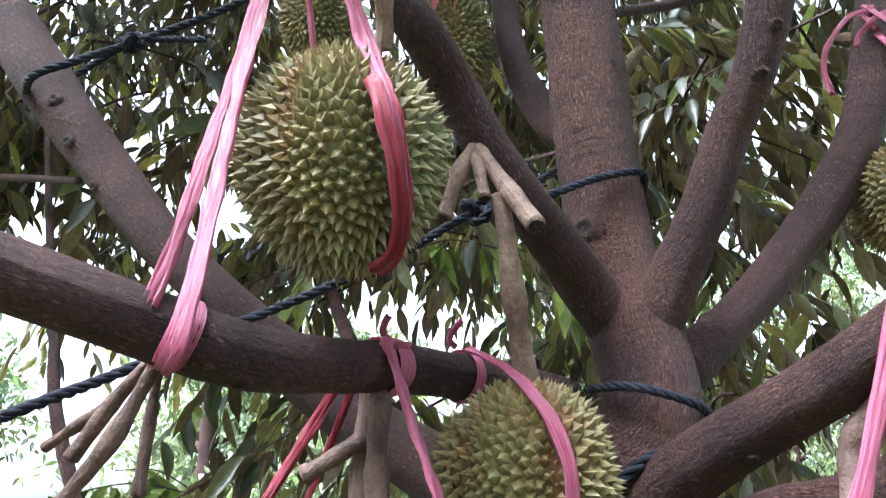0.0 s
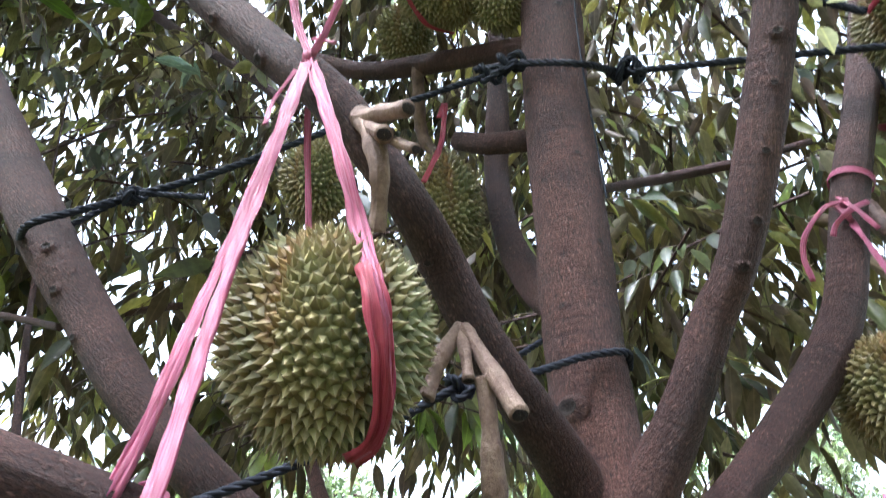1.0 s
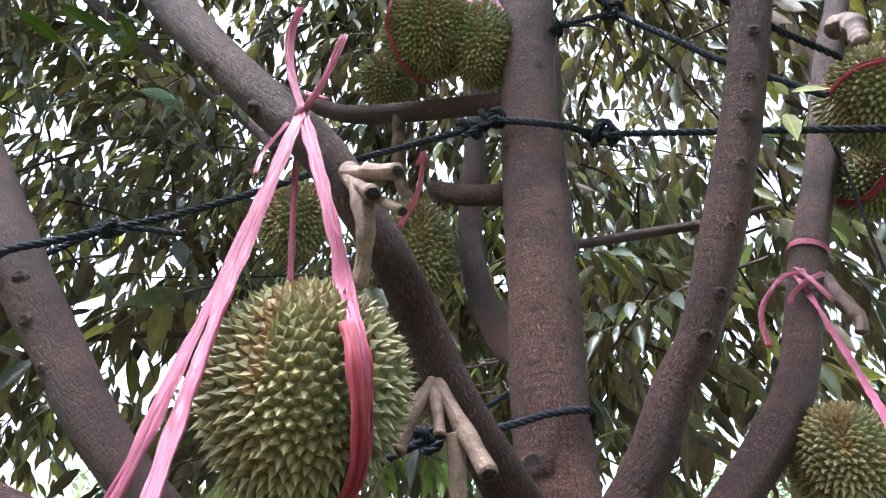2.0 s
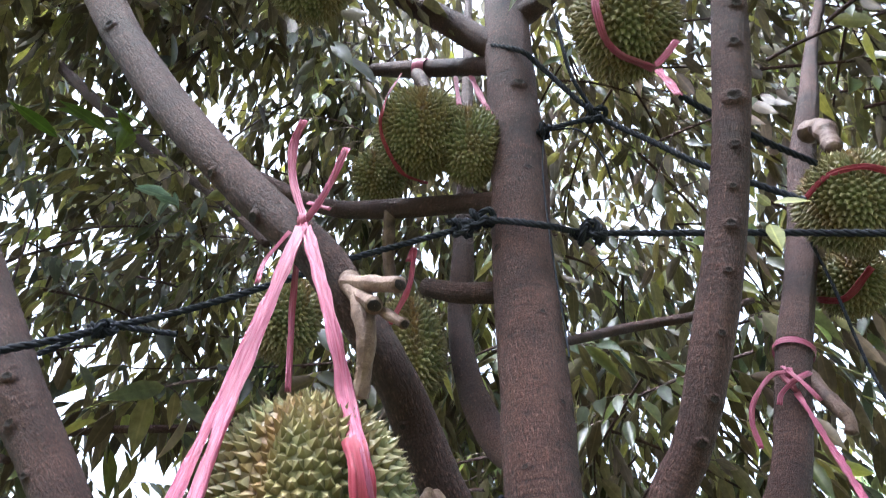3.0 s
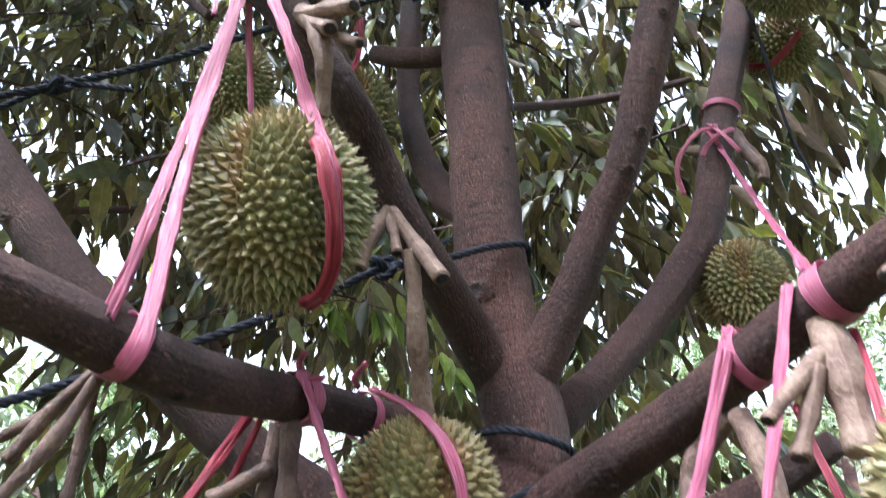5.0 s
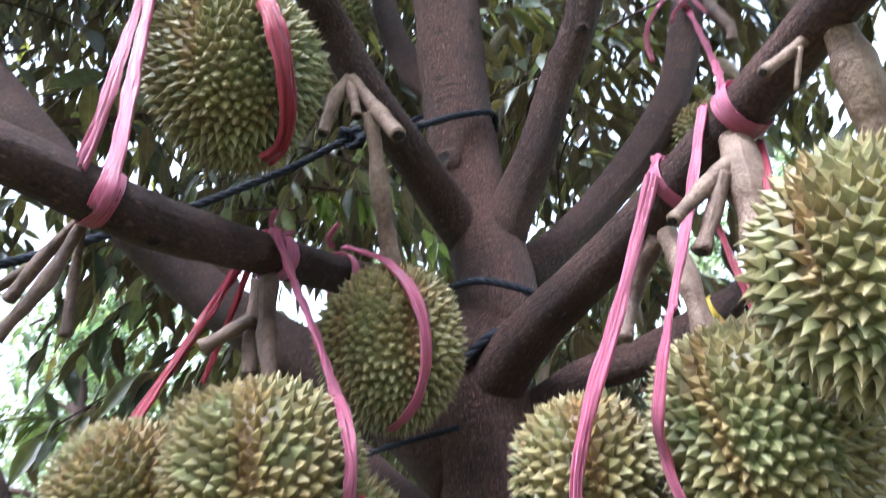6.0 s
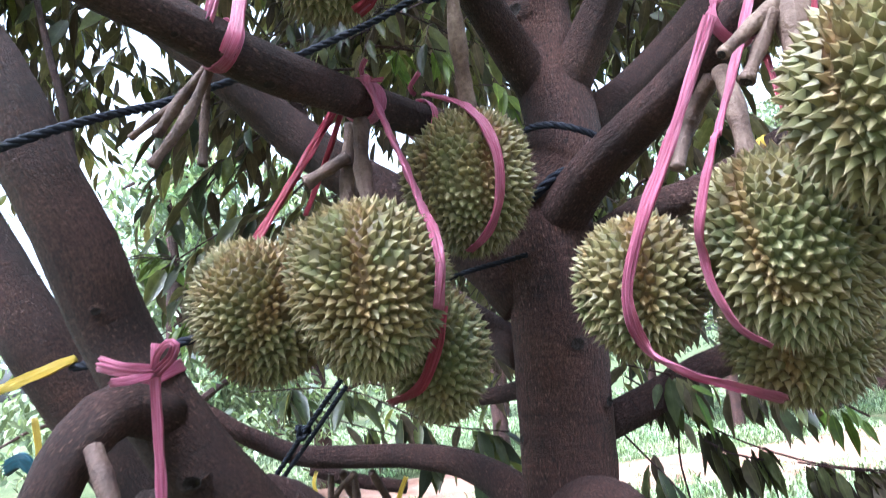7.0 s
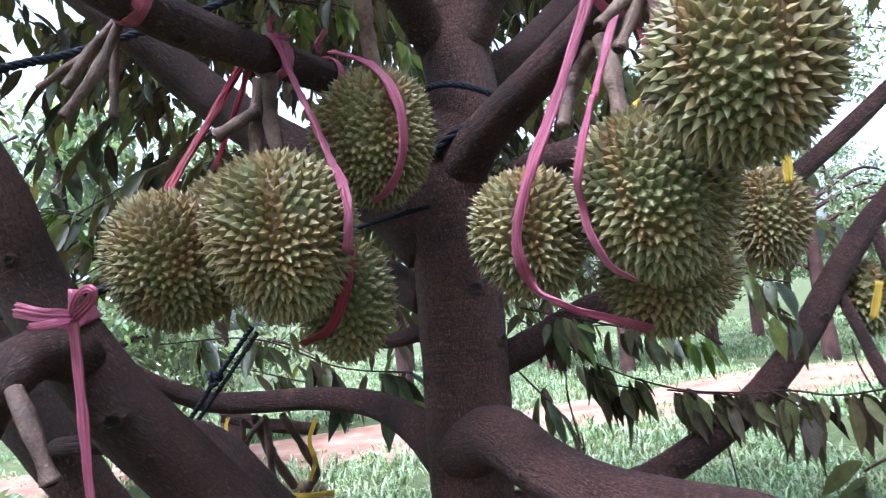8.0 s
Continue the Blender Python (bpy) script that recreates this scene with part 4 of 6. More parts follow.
stalk([(0.691, 1.550, 2.660, 0.019), (0.705, 1.500, 2.568, 0.016), (0.721, 1.480, 2.511, 0.014), (0.716, 1.480, 2.480, 0.014)], 25, mat=DRY_STALK)
stalk([(0.923, 1.550, 3.397, 0.029), (0.944, 1.500, 3.355, 0.027), (0.913, 1.420, 3.195, 0.022)], 26, mat=DRY_STALK)
stalk([(-0.194, 1.400, 3.916, 0.022), (-0.098, 1.200, 3.543, 0.018)], 27, mat=DRY_STALK)
stalk([(-0.236, 1.300, 3.194, 0.017), (-0.257, 1.380, 3.041, 0.015), (-0.210, 1.400, 2.951, 0.015)], 28, mat=DRY_STALK)
stalk([(-0.409, 1.200, 1.302, 0.009), (-0.456, 1.350, 1.197, 0.011), (-0.455, 1.450, 1.089, 0.012)], 29, mat=DRY_STALK)
stalk([(-0.382, 1.200, 1.299, 0.007), (-0.390, 1.220, 1.220, 0.008), (-0.402, 1.240, 1.150, 0.008)], 30, True, mat=DRY_STALK)
stalk([(-0.331, 1.180, 1.305, 0.008), (-0.325, 1.250, 1.223, 0.009), (-0.344, 1.350, 1.142, 0.009), (-0.403, 1.420, 1.087, 0.010)], 31, mat=DRY_STALK)
stalk([(-0.432, 1.190, 1.302, 0.006), (-0.442, 1.200, 1.230, 0.007), (-0.436, 1.210, 1.165, 0.008)], 32, True, mat=DRY_STALK)
stalk([(-0.371, 1.180, 1.304, 0.006), (-0.428, 1.200, 1.259, 0.006), (-0.455, 1.220, 1.213, 0.007)], 33, True, mat=DRY_STALK)


# Leafless corridors set to fit the camera's view: two ends and a radius.
HIGH_VIEW_GAPS = [((-0.9, 1.3, 3.7), (-2.2, 2.5, 6.0), 0.26), ((0.5, 2.2, 3.35), (0.8, 4.2, 4.6), 0.17), ((-0.9, 1.7, 2.8), (-2.4, 3.6, 4.0), 0.22),
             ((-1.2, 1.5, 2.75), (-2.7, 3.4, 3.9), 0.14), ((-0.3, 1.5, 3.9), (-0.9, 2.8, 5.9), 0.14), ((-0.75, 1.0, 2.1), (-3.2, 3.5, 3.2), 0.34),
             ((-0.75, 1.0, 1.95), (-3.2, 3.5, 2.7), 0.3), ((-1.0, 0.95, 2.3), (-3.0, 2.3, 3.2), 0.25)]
LOW_VIEW_GAPS = [((-0.95, 1.1, 2.6), (-2.6, 2.6, 3.9), 0.17), ((-0.8, 1.35, 2.55), (-2.2, 3.0, 3.6), 0.2), ((0.15, 2.0, 2.35), (-0.1, 4.0, 3.1), 0.15),
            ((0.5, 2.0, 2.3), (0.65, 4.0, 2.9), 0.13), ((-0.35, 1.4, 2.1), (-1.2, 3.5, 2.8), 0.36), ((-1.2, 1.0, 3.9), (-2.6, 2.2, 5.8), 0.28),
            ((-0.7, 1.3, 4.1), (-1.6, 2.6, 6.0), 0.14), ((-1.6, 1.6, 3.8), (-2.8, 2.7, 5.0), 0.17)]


def in_view_gap(x, y, z):
    """Whether a place lies in a sky gap, placed along the camera's lines of sight."""
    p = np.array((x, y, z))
    for a, b, r in HIGH_VIEW_GAPS + LOW_VIEW_GAPS:
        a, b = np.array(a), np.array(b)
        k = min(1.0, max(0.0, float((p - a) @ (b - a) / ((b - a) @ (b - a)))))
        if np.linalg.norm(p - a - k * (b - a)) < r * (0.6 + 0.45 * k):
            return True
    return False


def crown():
    """The hanging foliage of the tree: branchlets with leafy twigs on both sides."""
    rng = np.random.default_rng(11)
    items, lines, thick = [], [], []

    def too_near(x, y, z):
        if y < 1.5 and z < 3.3 and math.hypot(x - 0.33, y + 0.1) < 1.75:
            return True
        return y < 1.0 and abs(x - 0.2) < 0.75

    def put(x, y, z, away, n, size=1.0, length=0.42, hang=0.8, kind=None):
        it, ln = spray(rng, (x, y, z), (away[0], away[1], rng.uniform(-0.5, 0.3)), length * rng.uniform(0.7, 1.3), n, rng.uniform(0.3, 1.0), size, hang, kind)
        items.extend(it)
        lines.append(ln)

    def branchlet(x, y, z, a, length, size, fill):
        """A bare branchlet that bends down at its end, with leafy twigs along it."""
        way = np.array((math.sin(a), math.cos(a), rng.uniform(-0.15, 0.45)))
        side = np.array((math.cos(a), -math.sin(a), 0.0))
        bow, sag = rng.normal(0, 0.18), rng.uniform(0.15, 0.5)
        n = max(4, int(length / 0.075))
        line, leafy = [], 0
        hang = rng.uniform(0.6, 1.7)
        for i in range(n):
            s = (i + 1) / n
            p = np.array((x, y, z)) + way * length * s + side * bow * length * s * s + np.array((0, 0, -sag * length * s * s))
            line.append(p)
            if s < 0.2 or rng.random() > fill:
                continue
            if too_near(*p) or in_view_gap(*p):
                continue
            d = way * rng.uniform(0.3, 0.9) + side * (1 if i % 2 else -1) * rng.uniform(0.5, 1.1)
            put(*p, d, int(rng.integers(6, 11)), size, 0.3, hang)
            leafy += 1
        if leafy > n // 2:
            thick.append([np.array((x, y, z))] + line)

    made = 0
    while made < 530:
        a, rho, z = radians(rng.uniform(-118, 112)), rng.uniform(0.75, 2.8), 1.9 + 4.3 * rng.random() ** 1.15
        floor_z = 1.6 + 0.42 * (rho + 1.1) if a > 0.2 else 1.95 + (0.0 if a > -0.2 else 0.1 * rho)
        x, y = 0.12 + rho * math.sin(a), 1.1 + rho * math.cos(a)
        if z < floor_z or noise.noise(Vector((x * 0.8, y * 0.8, z * 0.9))) < -0.12:
            continue
        if (z > 4.0 and rng.random() < 0.25) if a < -0.3 else rng.random() < 0.6:
            continue
        if too_near(x, y, z) or (z < 2.75 and math.atan2(x - 0.4, y + 0.3) < radians(-27)):
            continue
        branchlet(x, y, z, a + rng.normal(0, 0.7), rng.uniform(0.55, 1.1), rng.uniform(1.1, 1.45), 0.85)
        made += 1
    # bronze leaves packed behind the leaning limb and the high pair of fruit
    for _ in range(14):
        branchlet(rng.uniform(-2.6, -1.1), rng.uniform(1.8, 2.5), rng.uniform(3.4, 4.8), rng.uniform(0, 6.28), 0.7, 0.9, 0.9)
    for _ in range(14):
        branchlet(rng.uniform(-1.2, 0.6), rng.uniform(1.8, 2.7), rng.uniform(3.6, 5.5), rng.uniform(0, 6.28), 0.7, 0.9, 0.9)
    for _ in range(7):
        branchlet(rng.uniform(0.2, 1.0), rng.uniform(1.9, 2.7), rng.uniform(3.9, 5.4), rng.uniform(0, 6.28), 0.7, 1.2, 0.9)
    for _ in range(4):
        branchlet(rng.uniform(-1.6, -0.7), rng.uniform(1.7, 2.5), rng.uniform(2.6, 3.4), rng.uniform(0, 6.28), 0.7, 1.2, 0.8)
    # foliage that droops low behind the fruit
    for _ in range(90):
        a, rho, z = radians(rng.uniform(-36, 12)), rng.uniform(0.9, 2.0), rng.uniform(1.5, 2.4)
        x, y = 0.12 + rho * math.sin(a), 1.15 + rho * math.cos(a)
        if math.atan2(x - 0.4, y + 0.3) < radians(-34) or in_view_gap(x, y, z):
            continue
        put(x, y, z, (math.sin(a) + rng.normal(0, 0.5), math.cos(a) + rng.normal(0, 0.5)), int(rng.integers(7, 12)), hang=1.1)
    # unseen leaves added behind the camera, lower down, to cut the front light
    for _ in range(1300):
        a, rho, z = radians(rng.uniform(112, 248)), rng.uniform(2.3, 3.8), rng.uniform(0.9, 4.8)
        put(0.2 + rho * math.sin(a), 0.9 + rho * math.cos(a), z, (math.sin(a), math.cos(a)), 10, 1.3, kind=FAR_LEAF)
    # more crown overhead, mostly unseen, added to shade the tree below
    for i in range(1500):
        x, y, z = rng.uniform(-4.0, 4.2), rng.uniform(-0.3, 1.2) if i < 700 else rng.uniform(-3.2, -0.3), rng.uniform(3.9, 6.4)
        put(x, y, z, (rng.normal(), rng.normal()), 11, 1.15, kind=None if i < 700 else FAR_LEAF)
    # unseen sprays straight above, added to darken the high fruit
    for _ in range(110):
        put(rng.uniform(-1.2, 1.4), rng.uniform(0.0, 0.7), rng.uniform(4.3, 5.3), (rng.normal(), rng.normal()), 11, 1.2)
    leaves_mesh("crown", items, LEAF_TOP, LEAF_UNDER, tree, "dense hanging leaves, glossy green above and bronze below")
    tagged(tree.children[-1], kind="stuff")
    for name, rows, r0, r1, label in (("twigs", lines, 0.003, 0.0012, "thin bare twigs that carry the leaves"), ("branchlets", thick, 0.007, 0.003, "slender grey branchlets of the crown")):
        v, f, uv = twig_strip(rows, r0, r1)
        tagged(tri_mesh(name, v, f, [GREY_BARK if name == "twigs" else BARK], tree, uvs=uv), label, kind="stuff")


crown()


def hanging_twig(rows, count, seed, top, under, size=1.0, hang=1.0):
    """A single twig whose leaves can be told apart."""
    rng = np.random.default_rng(seed)
    v, f, uv = tube(rows, seg=6, step=0.02, rough=0.03, seed=seed)
    mesh_object("twig", v, f, BARK, tree, uvs=uv)
    s = smooth_path(rows, 0.005)
    for i in range(count):
        k = min(len(s) - 1, int((0.06 + 0.92 * (i // 9 * 9 + 4.5 + rng.normal(0, 1.1)) / count) * len(s)))
        k = max(0, k)
        p = s[k, :3] + np.array((rng.normal(0, 0.008), rng.normal(0, 0.012), rng.uniform(-0.02, 0.004)))
        t = s[min(k + 3, len(s) - 1), :3] - s[max(k - 3, 0), :3]
        t /= np.linalg.norm(t) + 1e-9
        side = np.cross(t, (0, 0, 1.0))
        d = t * rng.uniform(0.0, 0.8) + side * (1 if i % 2 else -1) * rng.uniform(0.1, 0.9) + np.array((0, 0, -hang * rng.uniform(0.4, 1.5)))
        ln = size * rng.uniform(0.06, 0.135)
        single_leaf("leaf", (p, d, rng.uniform(-1.2, 1.2), ln, ln * rng.uniform(0.13, 0.17), int(rng.integers(0, 3))), top, under, tree)


hanging_twig([(0.193, 1.300, 1.449, 0.002), (0.348, 1.300, 1.335, 0.002), (0.477, 1.250, 1.283, 0.002), (0.586, 1.200, 1.269, 0.002), (0.696, 1.200, 1.265, 0.002)], 50, 1, LEAF_SHADED, LEAF_SHADED, size=0.8, hang=1.4)
hanging_twig([(0.586, 1.200, 1.264, 0.002), (0.686, 1.150, 1.271, 0.002), (0.752, 1.120, 1.261, 0.002), (0.845, 1.100, 1.270, 0.002)], 42, 2, LEAF_SHADED, LEAF_SHADED, size=0.85, hang=1.1)
hanging_twig([(0.649, 1.150, 1.276, 0.002), (0.696, 1.130, 1.242, 0.002), (0.723, 1.120, 1.190, 0.002)], 9, 3, LEAF_SHADED, LEAF_SHADED, size=1.1, hang=1.1)
hanging_twig([(0.601, 1.200, 1.517, 0.002), (0.662, 1.170, 1.482, 0.002), (0.714, 1.150, 1.465, 0.002)], 9, 4, LEAF_TOP, LEAF_UNDER, size=1, hang=1)
hanging_twig([(0.772, 0.800, 1.241, 0.002), (0.723, 0.800, 1.228, 0.002), (0.693, 0.800, 1.213, 0.002)], 4, 5, LEAF_TOP, LEAF_UNDER, size=0.8, hang=0.3)
hanging_twig([(0.172, 1.200, 1.369, 0.002), (0.229, 1.150, 1.314, 0.002), (0.279, 1.120, 1.260, 0.002), (0.305, 1.100, 1.210, 0.002)], 10, 6, LEAF_TOP, LEAF_UNDER, size=0.8, hang=1)
hanging_twig([(-0.703, 1.300, 1.487, 0.002), (-0.417, 1.250, 1.474, 0.002), (-0.217, 1.250, 1.390, 0.002), (-0.040, 1.220, 1.364, 0.002)], 34, 7, LEAF_TOP, LEAF_UNDER, size=0.95, hang=0.9)
hanging_twig([(-0.552, 1.400, 1.406, 0.002), (-0.320, 1.350, 1.348, 0.002), (-0.083, 1.300, 1.308, 0.002)], 22, 8, LEAF_TOP, LEAF_UNDER, size=0.95, hang=1)
hanging_twig([(0.210, 1.200, 1.475, 0.002), (0.354, 1.150, 1.433, 0.002), (0.455, 1.120, 1.407, 0.002), (0.562, 1.100, 1.402, 0.002)], 18, 9, LEAF_TOP, LEAF_UNDER, size=0.75, hang=1.2)
hanging_twig([(0.500, 1.000, 1.434, 0.002), (0.532, 1.000, 1.402, 0.002), (0.565, 1.000, 1.379, 0.002)], 6, 10, LEAF_YOUNG_SUNLIT, LEAF_YOUNG_SUNLIT, size=0.5, hang=0.9)
hanging_twig([(-0.729, 1.050, 3.403, 0.002), (-0.951, 1.000, 3.462, 0.002), (-1.208, 1.000, 3.534, 0.002)], 11, 11, LEAF_YOUNG_SUNLIT, LEAF_YOUNG_SUNLIT, size=1.3, hang=-0.1)
hanging_twig([(-0.491, 1.200, 1.931, 0.002), (-0.590, 1.150, 1.875, 0.002), (-0.672, 1.120, 1.833, 0.002), (-0.778, 1.100, 1.783, 0.002)], 20, 12, LEAF_TOP, LEAF_UNDER, size=0.9, hang=0.7)
hanging_twig([(-0.864, 1.350, 1.827, 0.002), (-1.018, 1.300, 1.864, 0.002), (-1.229, 1.300, 1.853, 0.002)], 20, 13, LEAF_YOUNG_SUNLIT, LEAF_YOUNG_SUNLIT, size=0.8, hang=0.6)
hanging_twig([(-1.295, 1.500, 1.917, 0.002), (-1.094, 1.450, 1.899, 0.002), (-0.895, 1.400, 1.819, 0.002)], 12, 14, LEAF_YOUNG_SUNLIT, LEAF_YOUNG_SUNLIT, size=1, hang=0.6)
hanging_twig([(-0.700, 1.420, 1.760, 0.002), (-0.860, 1.360, 1.720, 0.002), (-1.020, 1.320, 1.640, 0.002)], 18, 32, LEAF_YOUNG_SUNLIT, LEAF_YOUNG_SUNLIT, size=0.95, hang=0.6)
hanging_twig([(-0.422, 1.600, 2.393, 0.002), (-0.307, 1.550, 2.376, 0.002), (-0.194, 1.550, 2.331, 0.002)], 14, 15, LEAF_YOUNG_SUNLIT, LEAF_YOUNG_SUNLIT, size=0.95, hang=1.2)
hanging_twig([(-0.097, 1.500, 2.198, 0.002), (-0.024, 1.450, 2.161, 0.002)], 5, 16, LEAF_YOUNG_SUNLIT, LEAF_YOUNG_SUNLIT, size=1, hang=1.3)
hanging_twig([(-0.632, 0.980, 3.045, 0.002), (-0.690, 0.970, 3.084, 0.002), (-0.729, 0.970, 3.081, 0.002)], 8, 17, LEAF_PALE, LEAF_PALE, size=0.75, hang=0.2)
hanging_twig([(0.294, 1.250, 1.411, 0.002), (0.279, 1.240, 1.308, 0.002), (0.283, 1.240, 1.250, 0.002), (0.295, 1.230, 1.182, 0.002)], 5, 18, LEAF_TOP, LEAF_UNDER, size=0.75, hang=1)
hanging_twig([(0.570, 1.200, 1.169, 0.002), (0.576, 1.200, 1.126, 0.002), (0.579, 1.200, 1.073, 0.002)], 2, 19, LEAF_TOP, LEAF_UNDER, size=0.5, hang=1)
hanging_twig([(0.832, 1.270, 1.340, 0.002), (0.830, 1.250, 1.299, 0.002), (0.845, 1.220, 1.238, 0.002)], 1, 20, LEAF_TOP, LEAF_UNDER, size=0.4, hang=1)
hanging_twig([(0.323, 1.280, 1.322, 0.002), (0.367, 1.260, 1.297, 0.002), (0.422, 1.250, 1.284, 0.002)], 20, 21, LEAF_SHADED, LEAF_SHADED, size=0.85, hang=1.8)
hanging_twig([(0.476, 1.240, 1.279, 0.002), (0.527, 1.220, 1.271, 0.002), (0.586, 1.200, 1.266, 0.002)], 16, 22, LEAF_SHADED, LEAF_SHADED, size=0.75, hang=1.6)
hanging_twig([(0.234, 1.250, 1.435, 0.002), (0.294, 1.220, 1.424, 0.002), (0.406, 1.200, 1.419, 0.002), (0.468, 1.200, 1.395, 0.002)], 18, 23, LEAF_SHADED, LEAF_SHADED, size=0.7, hang=1.7)
hanging_twig([(0.650, 1.180, 1.451, 0.002), (0.682, 1.160, 1.427, 0.002), (0.706, 1.150, 1.404, 0.002)], 7, 24, LEAF_TOP, LEAF_UNDER, size=1, hang=1.5)
hanging_twig([(-1.457, 1.100, 3.588, 0.002), (-1.199, 1.080, 3.561, 0.002), (-0.941, 1.060, 3.483, 0.002), (-0.698, 1.050, 3.386, 0.002)], 5, 25, LEAF_TOP, LEAF_UNDER, size=0.8, hang=1)
hanging_twig([(-1.174, 1.100, 3.158, 0.002), (-0.966, 1.080, 3.224, 0.002), (-0.819, 1.060, 3.251, 0.002), (-0.687, 1.050, 3.302, 0.002)], 8, 26, LEAF_UNDER, LEAF_UNDER, size=0.8, hang=1.2)
hanging_twig([(-1.135, 1.150, 3.299, 0.002), (-0.982, 1.150, 3.420, 0.002), (-0.780, 1.150, 3.373, 0.002)], 6, 27, LEAF_UNDER, LEAF_UNDER, size=0.8, hang=1.2)
hanging_twig([(0.646, 1.500, 3.615, 0.002), (0.414, 1.600, 3.241, 0.002), (0.238, 1.700, 3.145, 0.002)], 8, 28, LEAF_TOP, LEAF_UNDER, size=0.9, hang=1)
hanging_twig([(0.271, 1.600, 3.168, 0.002), (0.442, 1.600, 3.302, 0.002), (0.616, 1.600, 3.348, 0.002)], 8, 29, LEAF_TOP, LEAF_UNDER, size=0.9, hang=1)
single_leaf("leaf", ((0.556, 0.860, 2.561), (0.05, -0.1, -1), 0.2, 0.056, 0.0135, 0), LEAF_YELLOW, LEAF_YELLOW, tree)
single_leaf("leaf", ((0.573, 0.860, 2.600), (1, -0.1, -0.25), 1.2, 0.052, 0.009, 0), LEAF_YELLOW, LEAF_YELLOW, tree)
single_leaf("leaf", ((0.568, 0.860, 2.596), (-0.5, -0.3, 0.6), 0.9, 0.03, 0.008, 0), LEAF_YELLOW, LEAF_YELLOW, tree)
single_leaf("leaf", ((0.326, 1.150, 1.419), (0.3, -0.1, -1), 0.2, 0.085, 0.011, 0), LEAF_YOUNG_SUNLIT, LEAF_YOUNG_SUNLIT, tree)
single_leaf("leaf", ((0.321, 1.150, 1.431), (0.9, -0.1, -0.5), 0.6, 0.045, 0.008, 0), LEAF_YOUNG_SUNLIT, LEAF_YOUNG_SUNLIT, tree)
single_leaf("leaf", ((0.519, 1.100, 1.402), (-0.1, -0.1, -1), 0.2, 0.05, 0.012, 0), LEAF_YOUNG_SUNLIT, LEAF_YOUNG_SUNLIT, tree)
single_leaf("leaf", ((0.541, 1.050, 1.392), (0.55, -0.1, -1), 0.3, 0.06, 0.01, 0), LEAF_YOUNG_SUNLIT, LEAF_YOUNG_SUNLIT, tree)


# ---- fruit ----
SPINES = {}


def loose_spine(parent, at, a, b, up, brown, spin, pick):
    """One spine as an object of its own; alike spines share their mesh."""
    level, sides, bent = int(min(3, max(0, brown * 4.5))), 4 + pick % 2, pick // 2 % 4
    key = (level, sides, bent)
    if key not in SPINES:
        lean = Vector((math.cos(bent * 1.57), math.sin(bent * 1.57), 0)) * 0.28
        v, tip = [], []
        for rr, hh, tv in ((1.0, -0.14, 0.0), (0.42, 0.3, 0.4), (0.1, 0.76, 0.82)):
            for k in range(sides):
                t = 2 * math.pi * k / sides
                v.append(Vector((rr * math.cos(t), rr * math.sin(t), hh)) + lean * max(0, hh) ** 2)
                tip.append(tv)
        v.append(Vector((0, 0, 1.08)) + lean)
        tip.append(1.0)
        f = []
        for k in range(sides):
            q = (k + 1) % sides
            f += [(k, q, q + sides, k + sides), (k + sides, q + sides, q + 2 * sides, k + 2 * sides), (k + 2 * sides, q + 2 * sides, 3 * sides)]
        ob = mesh_object("spine", v, f, HUSK, parent, attrs={"tip": tip, "brown": [(level + 0.5) / 4.5] * len(v)}, smooth=False)
        SPINES[key] = ob.data
    else:
        ob = new("spine", SPINES[key])
        ob.parent = parent
        ob.matrix_parent_inverse = parent.matrix_world.inverted()
    c, s = math.cos(spin), math.sin(spin)
    x, y = a * c + b * s, b * c - a * s
    ob.matrix_basis = Matrix(((x[0], y[0], up[0], at[0]), (x[1], y[1], up[1], at[1]), (x[2], y[2], up[2], at[2]), (0, 0, 0, 1)))


